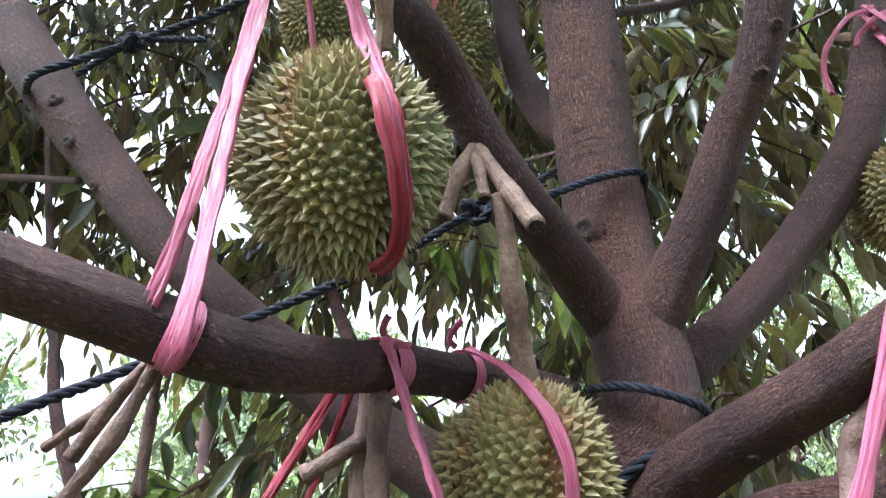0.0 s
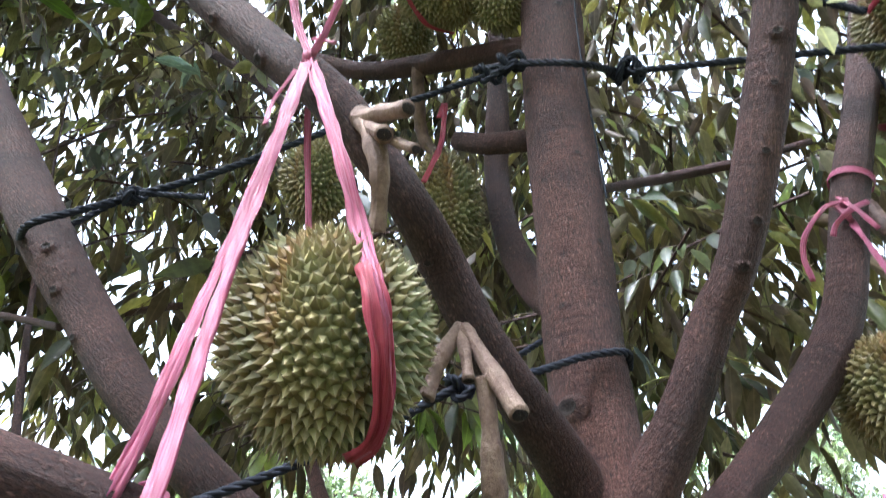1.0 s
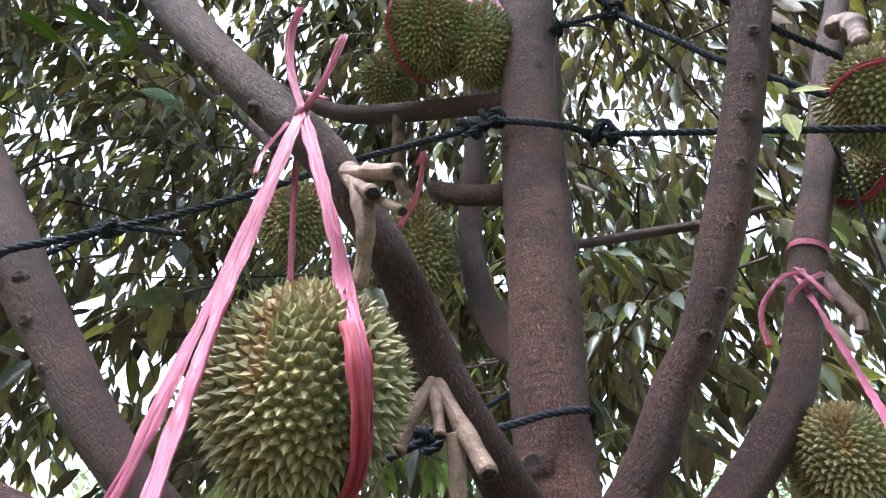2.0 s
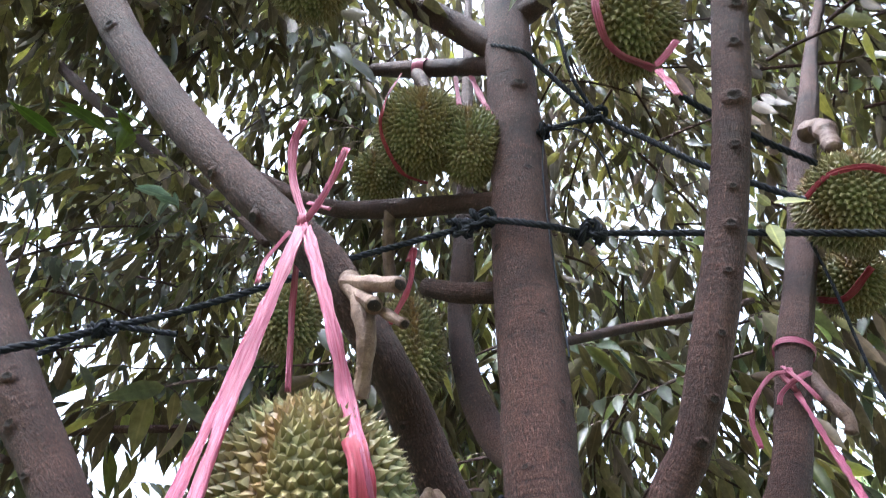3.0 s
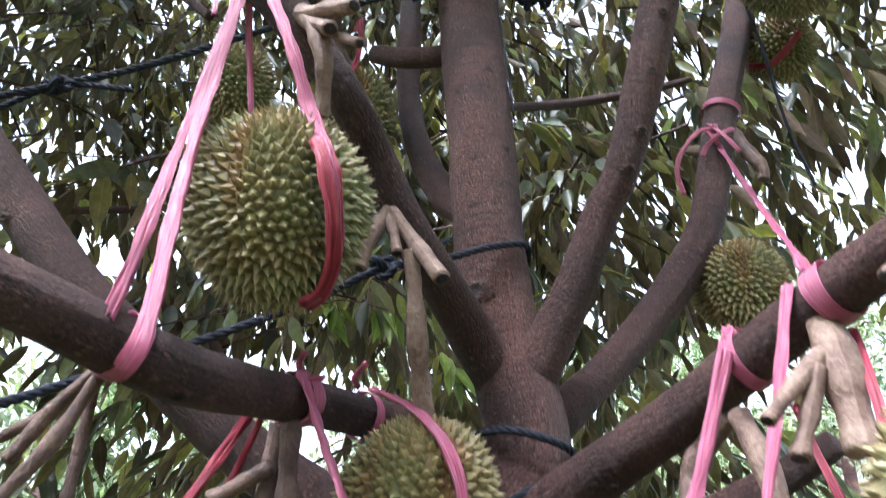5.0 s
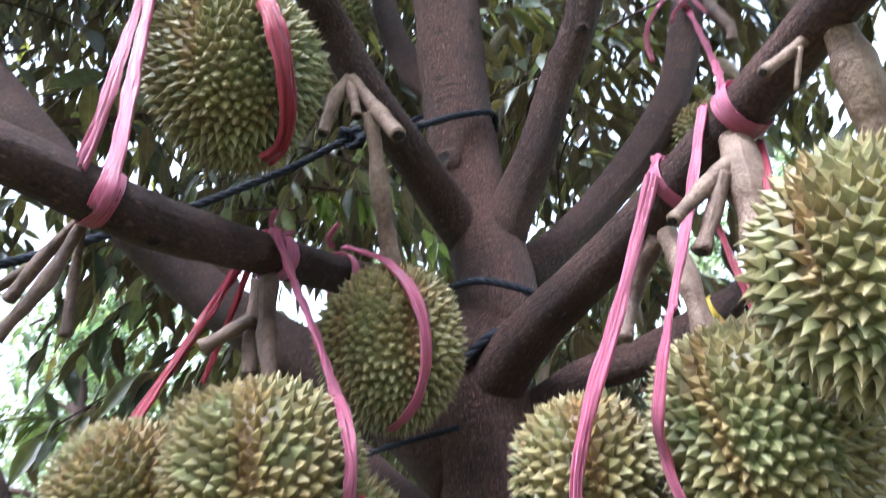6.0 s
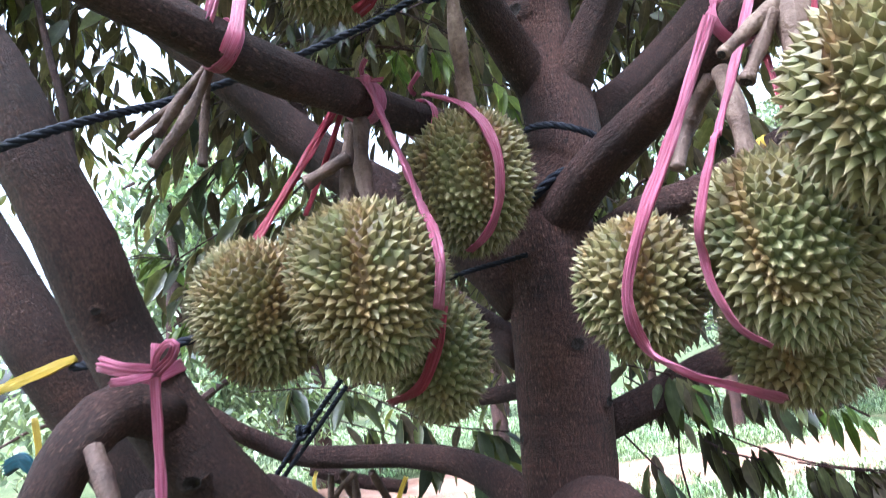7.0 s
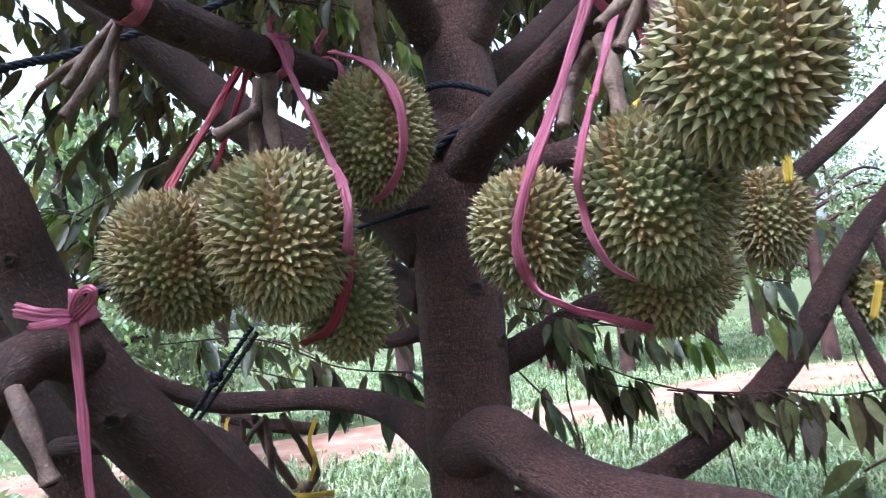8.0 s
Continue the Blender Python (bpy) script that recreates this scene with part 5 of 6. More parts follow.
def durian(at, wide, high, lean, seed, spacing=0.0145, turn=0.0, egg_k=0.08, tone=-0.05, seam=None, apart=False):
    """A spiny durian: a lobed husk set with broad pyramid spines."""
    rng = np.random.default_rng(seed)
    root = empty("durian_fruit", at, FRUIT_LABELS[seed % len(FRUIT_LABELS)], "fruit", "durian fruit on the tree")
    spine = spacing * 0.95
    a, c = wide - spine * 0.8, high - spine * 0.8
    lob, ph = rng.uniform(0.07, 0.1), rng.uniform(0, 6.28)
    if seam is not None:
        lob, ph = 0.115, math.pi - 5 * radians(seam)
    skew = rng.uniform(-0.05, 0.05)

    def skin(d):
        th, fi = math.acos(max(-1, min(1, d[2]))), math.atan2(d[1], d[0])
        k = 1 + lob * (2 * abs(math.cos(2.5 * fi + ph / 2)) - 1.3) * math.sin(th) ** 2 + skew * math.cos(fi) * math.sin(th) + 0.05 * noise.noise(Vector(d * 1.7) + Vector((seed * 3.3, 0, 0)))
        egg = 1.0 + egg_k * d[2]
        return np.array((d[0] * a * k * egg, d[1] * a * k * egg, d[2] * c * (1 + 0.3 * (k - 1))))

    verts, faces, tip, brown = [], [], [], []

    def brownness(d):
        fi = math.atan2(d[1], d[0])
        cleft = max(0.0, -math.cos(5 * fi + ph)) ** 4 * (0.55 + 0.45 * d[2])
        return 1.15 * cleft + 0.3 * max(0, d[2]) ** 2 + 0.15

    nu, nv = 30, 20
    for i in range(nv + 1):
        for j in range(nu):
            th, fi = math.pi * i / nv, 2 * math.pi * j / nu
            d = np.array((math.sin(th) * math.cos(fi), math.sin(th) * math.sin(fi), math.cos(th)))
            verts.append(skin(d))
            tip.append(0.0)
            brown.append(brownness(d) + tone)
    for i in range(nv):
        for j in range(nu):
            p, q = i * nu + j, i * nu + (j + 1) % nu
            faces.append((p, p + nu, q + nu, q))
    area = 4 * math.pi * ((a * a) ** 1.6 / 3 + 2 * (a * c) ** 1.6 / 3) ** (1 / 1.6)
    n = int(area / (spacing * spacing * 0.866))
    gold = math.pi * (3 - math.sqrt(5))
    k = np.arange(n)
    zz, ff = 1 - 2 * (k + 0.5) / n, k * gold
    dirs = np.stack([np.sqrt(1 - zz * zz) * np.cos(ff), np.sqrt(1 - zz * zz) * np.sin(ff), zz], 1)
    dirs += rng.normal(0, 0.4 * math.sqrt(4 * math.pi / n), dirs.shape)
    reach = 1.15 * math.sqrt(4 * math.pi / n)
    for _ in range(9):
        dirs /= np.linalg.norm(dirs, axis=1)[:, None]
        gap = dirs[:, None, :] - dirs[None, :, :]
        dist = np.linalg.norm(gap, axis=2) + 1e-6
        push = np.where((dist < reach) & (dist > 1e-5), (reach - dist) / dist, 0.0)
        dirs = dirs + 0.22 * (gap * push[:, :, None]).sum(axis=1)
    dirs /= np.linalg.norm(dirs, axis=1)[:, None]
    p = np.array([skin(d) for d in dirs])
    nrm = p / np.array((a * a, a * a, c * c))
    nrm /= np.linalg.norm(nrm, axis=1)[:, None]
    e = np.cross(nrm, (0.13, 0.31, 0.94))
    e /= np.linalg.norm(e, axis=1)[:, None]
    g = np.cross(nrm, e)
    h = spine * rng.uniform(0.85, 1.25, n) * np.where(np.abs(dirs[:, 2]) > 0.93, 0.75, 1.0)
    rb = spacing * rng.uniform(0.62, 0.76, n)
    bend = e * rng.normal(0, 0.22, (n, 1)) + g * rng.normal(0, 0.22, (n, 1))
    bend[:, 2] -= 0.3 * np.maximum(0.0, 0.3 - dirs[:, 2])
    turn0 = rng.uniform(0, 6.28, n)
    br = np.array([brownness(d) for d in dirs]) + rng.normal(0, 0.06, n) + tone
    many = rng.integers(4, 6, n)
    sv, sf, stip, sbrown, base = [], [], [], [], 0
    rings = ((1.0, -0.14, 0.0), (0.42, 0.3, 0.4), (0.1, 0.76, 0.82))
    single = np.zeros(n, bool)
    if apart:
        single[np.argsort(p[:, 1] - 0.25 * p[:, 0])[:300]] = True
        for i in np.nonzero(single)[0]:
            loose_spine(root, Vector(at) + Vector(p[i]), e[i] * rb[i], g[i] * rb[i], nrm[i] * h[i], br[i], turn0[i], int(i))
    for sides in (4, 5):
        m = (many == sides) & ~single
        count = int(m.sum())
        t = turn0[m][:, None] + np.arange(sides) * 2 * math.pi / sides
        blocks = []
        for rr, hh, tv in rings:
            off = (rb[m] * rr)[:, None, None] * (np.cos(t)[:, :, None] * e[m][:, None, :] + np.sin(t)[:, :, None] * g[m][:, None, :])
            mid = p[m] + nrm[m] * (h[m] * hh)[:, None] + bend[m] * (h[m] * max(0, hh) ** 2)[:, None]
            blocks.append(off + mid[:, None, :])
        blocks.append((p[m] + nrm[m] * (h[m] * 1.08)[:, None] + bend[m] * (h[m] * 1.15)[:, None])[:, None, :])
        sv.append(np.concatenate(blocks, axis=1).reshape(-1, 3))
        per = 3 * sides + 1
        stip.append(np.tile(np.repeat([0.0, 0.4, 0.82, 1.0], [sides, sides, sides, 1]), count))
        sbrown.append(np.repeat(br[m], per))
        one = []
        for k in range(sides):
            q = (k + 1) % sides
            for ring in (0, sides):
                one += [(ring + k, ring + q, ring + q + sides), (ring + k, ring + q + sides, ring + k + sides)]
            one.append((2 * sides + k, 2 * sides + q, 3 * sides))
        one = np.array(one)
        sf.append((one[None] + (base + per * np.arange(count))[:, None, None]).reshape(-1, 3))
        base += per * count
    spines = tri_mesh("spines", np.vstack(sv) + np.asarray(at), np.vstack(sf), [HUSK], root, attrs={"tip": np.concatenate(stip), "brown": np.concatenate(sbrown)}, smooth=False)
    tagged(spines, kind="stuff")
    verts = np.array(verts) + np.asarray(at)
    mesh_object("husk", verts, faces, HUSK, root, attrs={"tip": tip, "brown": brown})
    root.matrix_world = Matrix.Translation(at) @ Euler((0, radians(lean), radians(turn))).to_matrix().to_4x4()
    return root


FRUIT_LABELS = ["green durian with broad pale spines, tied up with pink film", "olive green spiny durian hanging below a limb",
                "spiny durian with brownish seams hanging in a pink tie", "ripening yellowish green durian with sharp spines"]

durian((-0.037, 0.620, 2.116), 0.108, 0.127, 4, 1, spacing=0.0124, egg_k=0.02, tone=-0.14, seam=-98, apart=True)
durian((-0.021, 0.610, 1.617), 0.103, 0.120, -2, 2, spacing=0.0124, egg_k=0.2, tone=0.08, seam=-67, apart=True)
durian((-0.225, 0.680, 1.613), 0.112, 0.108, 35, 3, spacing=0.0126, egg_k=0.12, tone=0.12, apart=True)
durian((-0.016, 0.800, 1.533), 0.083, 0.110, -8, 4, spacing=0.0126, apart=True)
durian((0.054, 0.850, 1.789), 0.104, 0.121, 6, 5, spacing=0.0126, egg_k=0.03, tone=-0.02, seam=-125, apart=True)
durian((0.299, 0.740, 1.587), 0.086, 0.098, -4, 6, spacing=0.0127, egg_k=0.1, tone=0.12, seam=-80, apart=True)
durian((0.470, 0.680, 1.608), 0.102, 0.121, -12, 7, spacing=0.0127, egg_k=0.13, tone=-0.02, seam=-118, apart=True)
durian((0.482, 0.840, 1.502), 0.105, 0.094, 0, 8, spacing=0.0131, apart=True)
durian((0.563, 0.510, 1.713), 0.098, 0.110, -6, 9, spacing=0.0131, egg_k=0.02, tone=0.04, seam=-140, apart=True)
durian((0.725, 1.300, 1.597), 0.080, 0.109, 0, 10, spacing=0.0135, egg_k=0.1, tone=0.2)
durian((0.897, 1.350, 1.413), 0.057, 0.083, 0, 11, spacing=0.015)
durian((-0.478, 1.500, 1.026), 0.100, 0.066, 0, 12, spacing=0.017)
durian((-0.420, 1.150, 2.782), 0.086, 0.108, 5, 13, spacing=0.0125)
durian((-0.196, 1.380, 2.796), 0.092, 0.151, -5, 14, spacing=0.014)
durian((0.614, 1.480, 2.233), 0.100, 0.113, 4, 15, spacing=0.013, tone=0.08)
durian((-0.318, 0.850, 3.680), 0.117, 0.125, -10, 16, spacing=0.0145)
durian((0.435, 0.850, 3.115), 0.112, 0.114, 8, 17, spacing=0.0135, egg_k=0.1)
durian((0.890, 1.400, 2.995), 0.128, 0.128, 0, 18, spacing=0.0145)
durian((0.894, 1.650, 2.942), 0.095, 0.092, 0, 19, spacing=0.0145)
durian((-0.100, 1.160, 3.314), 0.122, 0.133, 0, 20, spacing=0.0135)
durian((0.025, 1.200, 3.266), 0.090, 0.128, 0, 21, spacing=0.0135)
durian((-0.222, 0.830, 1.705), 0.068, 0.072, 10, 22, spacing=0.0155)
durian((-0.295, 1.350, 3.392), 0.085, 0.098, 0, 23, spacing=0.0135)


# ---- ties of plastic film ----
def strand(parent, pts, width, middle=None, seed=0, mat=None, name="strand", face=(0.25, -1.0, 0.15)):
    """A crumpled flat strand of film; it lies against middle or faces one way."""
    s = smooth_path([(*p, 0) for p in pts], 0.008)[:, :3]
    tan = np.gradient(s, axis=0)
    tan /= np.linalg.norm(tan, axis=1)[:, None] + 1e-12
    m = 11
    rng = np.random.default_rng(seed)
    ph, fr = rng.uniform(0, 6.28, 3), rng.uniform(1.2, 2.6, 3)
    verts, faces, uvs = [], [], []
    run = 0.0
    for k in range(len(s)):
        if k:
            run += np.linalg.norm(s[k] - s[k - 1])
        nrm = s[k] - np.asarray(middle) if middle is not None else np.asarray(face, float)
        nrm = nrm - tan[k] * (nrm @ tan[k])
        nrm /= np.linalg.norm(nrm) + 1e-9
        side = np.cross(tan[k], nrm)
        w = width * (1 + 0.1 * math.sin(run * 31 + ph[0]) + 0.07 * math.sin(run * 83 + ph[1]))
        tw = 0.22 * math.sin(run * 17 + ph[2])
        sd, nm = math.cos(tw) * side + math.sin(tw) * nrm, -math.sin(tw) * side + math.cos(tw) * nrm
        for j in range(m):
            q = j / (m - 1) * 2 - 1
            fold = 0.13 * math.sin(q * 6.5 * fr[0] + ph[0] + run * 11) + 0.09 * math.sin(q * 11 * fr[1] + ph[1] - run * 23) + 0.05 * math.sin(run * 120 + q * 4 + ph[2])
            lift = width * (fold + 0.16 * (1 - q * q))
            verts.append(s[k] + sd * w * 0.5 * q + nm * (lift + 0.001))
            uvs.append((q * width * 0.5, run))
    for k in range(len(s) - 1):
        for j in range(m - 1):
            a = k * m + j
            faces.append((a, a + 1, a + m + 1, a + m))
    ob = mesh_object(name, verts, faces, mat or PINK, parent, uvs=uvs)
    sol = ob.modifiers.new("thickness", "SOLIDIFY")
    sol.thickness, sol.offset = 0.0006, -1
    return ob


def band(parent, at, axis, radius, width, seed, mat=None, turns=1, name="band"):
    """Film wound round a limb."""
    ax = np.asarray(axis, float) / np.linalg.norm(axis)
    u = np.cross(ax, (0.3, -1, 0.2))
    u /= np.linalg.norm(u)
    w = np.cross(ax, u)
    pts = []
    n = 18 * turns
    for i in range(n + 1):
        t = 2 * math.pi * i / 18
        k = (i / n - 0.5) * width * 0.9 * (turns - 1)
        r = radius * (1.05 + 0.012 * math.sin(3 * t + seed))
        pts.append(np.asarray(at) + ax * (k + 0.12 * width * math.sin(t + seed)) + r * (math.cos(t) * u + math.sin(t) * w))
    s = np.array(pts)
    verts, faces, uvs, m = [], [], [], 7
    for i, p in enumerate(s):
        k = ax * ((p - np.asarray(at)) @ ax)
        out = p - np.asarray(at) - k
        out /= np.linalg.norm(out)
        for j in range(m):
            q = j / (m - 1) * 2 - 1
            verts.append(p + ax * q * width * 0.5 * (1 + 0.12 * math.sin(i * 0.9 + seed)) + out * (0.0012 + 0.0016 * math.sin(q * 9 + i * 0.35)))
            uvs.append((q * width * 0.5, i * radius * 0.35))
    for i in range(len(s) - 1):
        for j in range(m - 1):
            a = i * m + j
            faces.append((a, a + 1, a + m + 1, a + m))
    ob = mesh_object(name, verts, faces, mat or PINK, parent, uvs=uvs)
    sol = ob.modifiers.new("thickness", "SOLIDIFY")
    sol.thickness, sol.offset = 0.0006, 1
    return ob


def knot(parent, at, size, seed, mat=None):
    """A crumpled knot of film."""
    rng = np.random.default_rng(seed)
    v, f, uv = [], [], []
    for i in range(11):
        for j in range(16):
            th, fi = math.pi * i / 10, 2 * math.pi * j / 16
            d = Vector((math.sin(th) * math.cos(fi), math.sin(th) * math.sin(fi), math.cos(th)))
            k = 1 + 0.45 * noise.noise(d * 2.6 + Vector((seed, 0, 0))) + 0.12 * math.sin(fi * 6 + seed)
            v.append(np.asarray(at) + size * k * np.array((d.x * 0.8, d.y * 0.7, d.z)))
            uv.append((fi * size, th * size))
    for i in range(10):
        for j in range(16):
            f.append((i * 16 + j, i * 16 + (j + 1) % 16, (i + 1) * 16 + (j + 1) % 16, (i + 1) * 16 + j))
    return mesh_object("knot", v, f, mat or PINK, parent, uvs=uv)


tie = empty("film_tie", (-0.067, 0.575, 2.493), "pink plastic film tie holding a durian to the limb above", "ribbon", "ties of plastic film")
knot(tie, (-0.067, 0.575, 2.493), 0.0100, 1)
strand(tie, [(-0.068, 0.575, 2.479), (-0.091, 0.540, 2.285), (-0.107, 0.515, 2.160), (-0.114, 0.475, 2.012), (-0.115, 0.445, 1.932)], 0.0145, seed=2)
strand(tie, [(-0.064, 0.570, 2.474), (-0.082, 0.540, 2.297), (-0.086, 0.510, 2.164), (-0.082, 0.475, 2.025), (-0.066, 0.440, 1.934), (-0.064, 0.425, 1.892), (-0.079, 0.430, 1.876)], 0.0165, seed=3)
strand(tie, [(-0.062, 0.575, 2.478), (-0.001, 0.555, 2.304), (0.020, 0.569, 2.211), (0.049, 0.550, 2.130), (0.051, 0.564, 2.071), (0.040, 0.592, 2.028), (0.021, 0.613, 2.005), (-0.004, 0.618, 1.991)], 0.0200, middle=(-0.037, 0.620, 2.116), seed=4)
strand(tie, [(0.040, 0.549, 2.150), (0.051, 0.547, 2.115), (0.053, 0.560, 2.065), (0.041, 0.588, 2.025), (0.021, 0.609, 2.001), (-0.004, 0.614, 1.988)], 0.0230, middle=(-0.037, 0.620, 2.116), seed=64, mat=RED)
strand(tie, [(-0.081, 0.600, 2.503), (-0.114, 0.660, 2.428), (-0.114, 0.680, 2.297)], 0.0095, seed=5)
strand(tie, [(-0.063, 0.575, 2.485), (-0.089, 0.570, 2.568), (-0.092, 0.560, 2.630), (-0.075, 0.550, 2.670)], 0.0120, seed=6, name="tail")
strand(tie, [(-0.061, 0.575, 2.490), (-0.031, 0.565, 2.530), (-0.003, 0.555, 2.591)], 0.0112, seed=7, name="tail")
strand(tie, [(-0.066, 0.580, 2.527), (-0.030, 0.580, 2.505)], 0.0069, seed=8, name="tail")
strand(tie, [(-0.086, 0.580, 2.480), (-0.116, 0.580, 2.438), (-0.116, 0.570, 2.393)], 0.0069, seed=9, name="tail")
band(tie, (-0.127, 0.487, 1.921), (0.374, 0.905, -0.203), 0.0302, 0.0170, 10)
tie = empty("film_tie", (-0.057, 0.735, 1.940), "crumpled pink film tied over the limb to hold the lower durians", "ribbon", "ties of plastic film")
knot(tie, (-0.057, 0.735, 1.940), 0.0130, 11)
band(tie, (-0.080, 0.768, 1.926), (0.049, 0.991, 0.124), 0.0313, 0.0300, 12)
strand(tie, [(-0.057, 0.735, 1.939), (-0.012, 0.700, 1.842), (0.037, 0.660, 1.736), (0.074, 0.614, 1.672), (0.084, 0.594, 1.623), (0.078, 0.586, 1.580)], 0.0200, middle=(-0.021, 0.610, 1.617), seed=13)
strand(tie, [(0.028, 0.748, 1.601), (0.021, 0.724, 1.542), (-0.009, 0.722, 1.487), (-0.074, 0.760, 1.467)], 0.0155, middle=(-0.016, 0.800, 1.533), seed=14, mat=RED)
strand(tie, [(-0.143, 0.820, 1.962), (-0.182, 0.800, 1.895), (-0.230, 0.760, 1.799), (-0.255, 0.700, 1.710)], 0.0146, seed=15, mat=RED)
strand(tie, [(-0.140, 0.820, 1.947), (-0.191, 0.840, 1.872), (-0.245, 0.850, 1.783)], 0.0103, seed=16, mat=RED)
strand(tie, [(-0.062, 0.745, 1.943), (-0.062, 0.735, 1.962), (-0.050, 0.730, 1.975)], 0.0077, seed=17, name="tail")
strand(tie, [(-0.058, 0.740, 1.944), (-0.025, 0.730, 1.936)], 0.0077, seed=18, name="tail")
tie = empty("film_tie", (-0.045, 0.918, 1.930), "pink film looped from the limb round a small durian", "ribbon", "ties of plastic film")
band(tie, (-0.045, 0.918, 1.930), (0.319, 0.948, -0.020), 0.0317, 0.0160, 19)
strand(tie, [(-0.014, 0.870, 1.953), (0.043, 0.830, 1.917), (0.090, 0.783, 1.877), (0.116, 0.771, 1.833), (0.125, 0.769, 1.783), (0.114, 0.777, 1.729), (0.087, 0.791, 1.692), (0.054, 0.804, 1.676)], 0.0155, middle=(0.054, 0.850, 1.789), seed=20)
strand(tie, [(-0.036, 0.880, 1.961), (-0.040, 0.870, 1.972), (-0.016, 0.860, 1.991)], 0.0086, seed=21, name="tail")
tie = empty("film_tie", (0.524, 0.633, 1.925), "long pink film straps from the rising limb to a durian cluster", "ribbon", "ties of plastic film")
band(tie, (0.524, 0.633, 1.925), (0.566, -0.793, 0.225), 0.0286, 0.0220, 22)
band(tie, (0.454, 0.727, 1.896), (0.635, -0.710, 0.304), 0.0307, 0.0180, 23)
knot(tie, (0.438, 0.720, 1.921), 0.0110, 24)
strand(tie, [(0.428, 0.700, 1.901), (0.358, 0.670, 1.739), (0.320, 0.655, 1.661), (0.293, 0.652, 1.590), (0.290, 0.659, 1.547), (0.301, 0.681, 1.512), (0.340, 0.660, 1.481), (0.393, 0.700, 1.458), (0.444, 0.780, 1.432)], 0.0146, middle=(0.299, 0.740, 1.587), seed=25)
strand(tie, [(0.488, 0.640, 1.941), (0.458, 0.630, 1.854), (0.411, 0.610, 1.724), (0.411, 0.600, 1.728), (0.382, 0.600, 1.643), (0.379, 0.627, 1.604), (0.387, 0.628, 1.561), (0.406, 0.635, 1.523), (0.434, 0.636, 1.502)], 0.0129, middle=(0.470, 0.680, 1.608), seed=26)
strand(tie, [(0.483, 0.720, 1.842), (0.488, 0.700, 1.783), (0.491, 0.660, 1.720)], 0.0103, seed=27, mat=RED)
strand(tie, [(0.532, 0.640, 1.890), (0.520, 0.600, 1.828), (0.512, 0.580, 1.784)], 0.0103, seed=28, mat=RED)
tie = empty("film_tie", (0.682, 1.552, 2.718), "pink film bow on a thin limb with a long drawn strand", "ribbon", "ties of plastic film")
band(tie, (0.682, 1.552, 2.718), (0.349, 0.146, 0.926), 0.0429, 0.0160, 29)
knot(tie, (0.640, 1.470, 2.628), 0.0120, 30)
strand(tie, [(0.625, 1.480, 2.633), (0.635, 1.460, 2.590), (0.639, 1.440, 2.542), (0.585, 1.050, 2.219), (0.514, 0.660, 1.958)], 0.0130, seed=31)
strand(tie, [(0.685, 1.490, 2.631), (0.642, 1.455, 2.600), (0.610, 1.460, 2.577), (0.598, 1.460, 2.552)], 0.0120, seed=32)
strand(tie, [(0.641, 1.470, 2.631), (0.599, 1.460, 2.620), (0.550, 1.450, 2.564), (0.533, 1.450, 2.514), (0.536, 1.450, 2.459)], 0.0110, seed=33, name="tail")
strand(tie, [(0.632, 1.480, 2.649), (0.649, 1.450, 2.599), (0.662, 1.440, 2.565), (0.674, 1.440, 2.539)], 0.0110, seed=34, name="tail")
tie = empty("film_tie", (-0.248, 0.485, 1.540), "pink film knotted round the thick leaning limb, one end hanging", "ribbon", "ties of plastic film")
knot(tie, (-0.248, 0.485, 1.540), 0.0095, 35)
strand(tie, [(-0.302, 0.455, 1.557), (-0.265, 0.455, 1.546), (-0.244, 0.480, 1.540)], 0.0165, seed=36)
strand(tie, [(-0.280, 0.450, 1.533), (-0.254, 0.455, 1.534), (-0.244, 0.480, 1.539)], 0.0130, seed=37)
band(tie, (-0.332, 0.559, 1.527), (0.286, 0.308, -0.907), 0.0500, 0.0160, 38)
strand(tie, [(-0.243, 0.480, 1.538), (-0.242, 0.480, 1.479), (-0.240, 0.480, 1.403), (-0.238, 0.480, 1.308)], 0.0130, seed=39, name="tail")
strand(tie, [(-0.244, 0.480, 1.541), (-0.235, 0.475, 1.558), (-0.215, 0.470, 1.571), (-0.203, 0.470, 1.568), (-0.213, 0.475, 1.555), (-0.241, 0.480, 1.539)], 0.0110, seed=40, name="loop")
strand(tie, [(-0.247, 0.482, 1.541), (-0.242, 0.480, 1.558), (-0.239, 0.480, 1.574)], 0.0110, seed=41, name="tail")
tie = empty("film_tie", (-0.753, 0.670, 1.541), "yellow plastic film tied round a limb", "ribbon", "ties of plastic film")
strand(tie, [(-0.753, 0.670, 1.541), (-0.639, 0.660, 1.562), (-0.605, 0.700, 1.582)], 0.0189, seed=42, mat=YELLOW)
strand(tie, [(-0.699, 0.700, 1.492), (-0.690, 0.700, 1.446), (-0.688, 0.700, 1.396)], 0.0120, seed=43, mat=YELLOW, name="tail")
tie = empty("film_tie", (-0.869, 0.780, 1.403), "strip of blue plastic film on a limb", "ribbon", "ties of plastic film")
strand(tie, [(-0.869, 0.780, 1.403), (-0.814, 0.770, 1.417), (-0.786, 0.780, 1.380)], 0.0258, seed=44, mat=BLUE)
tie = empty("film_tie", (-0.448, 1.160, 1.314), "yellow film strands hanging from the low limb", "ribbon", "ties of plastic film")
strand(tie, [(-0.448, 1.160, 1.314), (-0.451, 1.150, 1.290), (-0.439, 1.150, 1.252)], 0.0100, seed=45, mat=YELLOW)
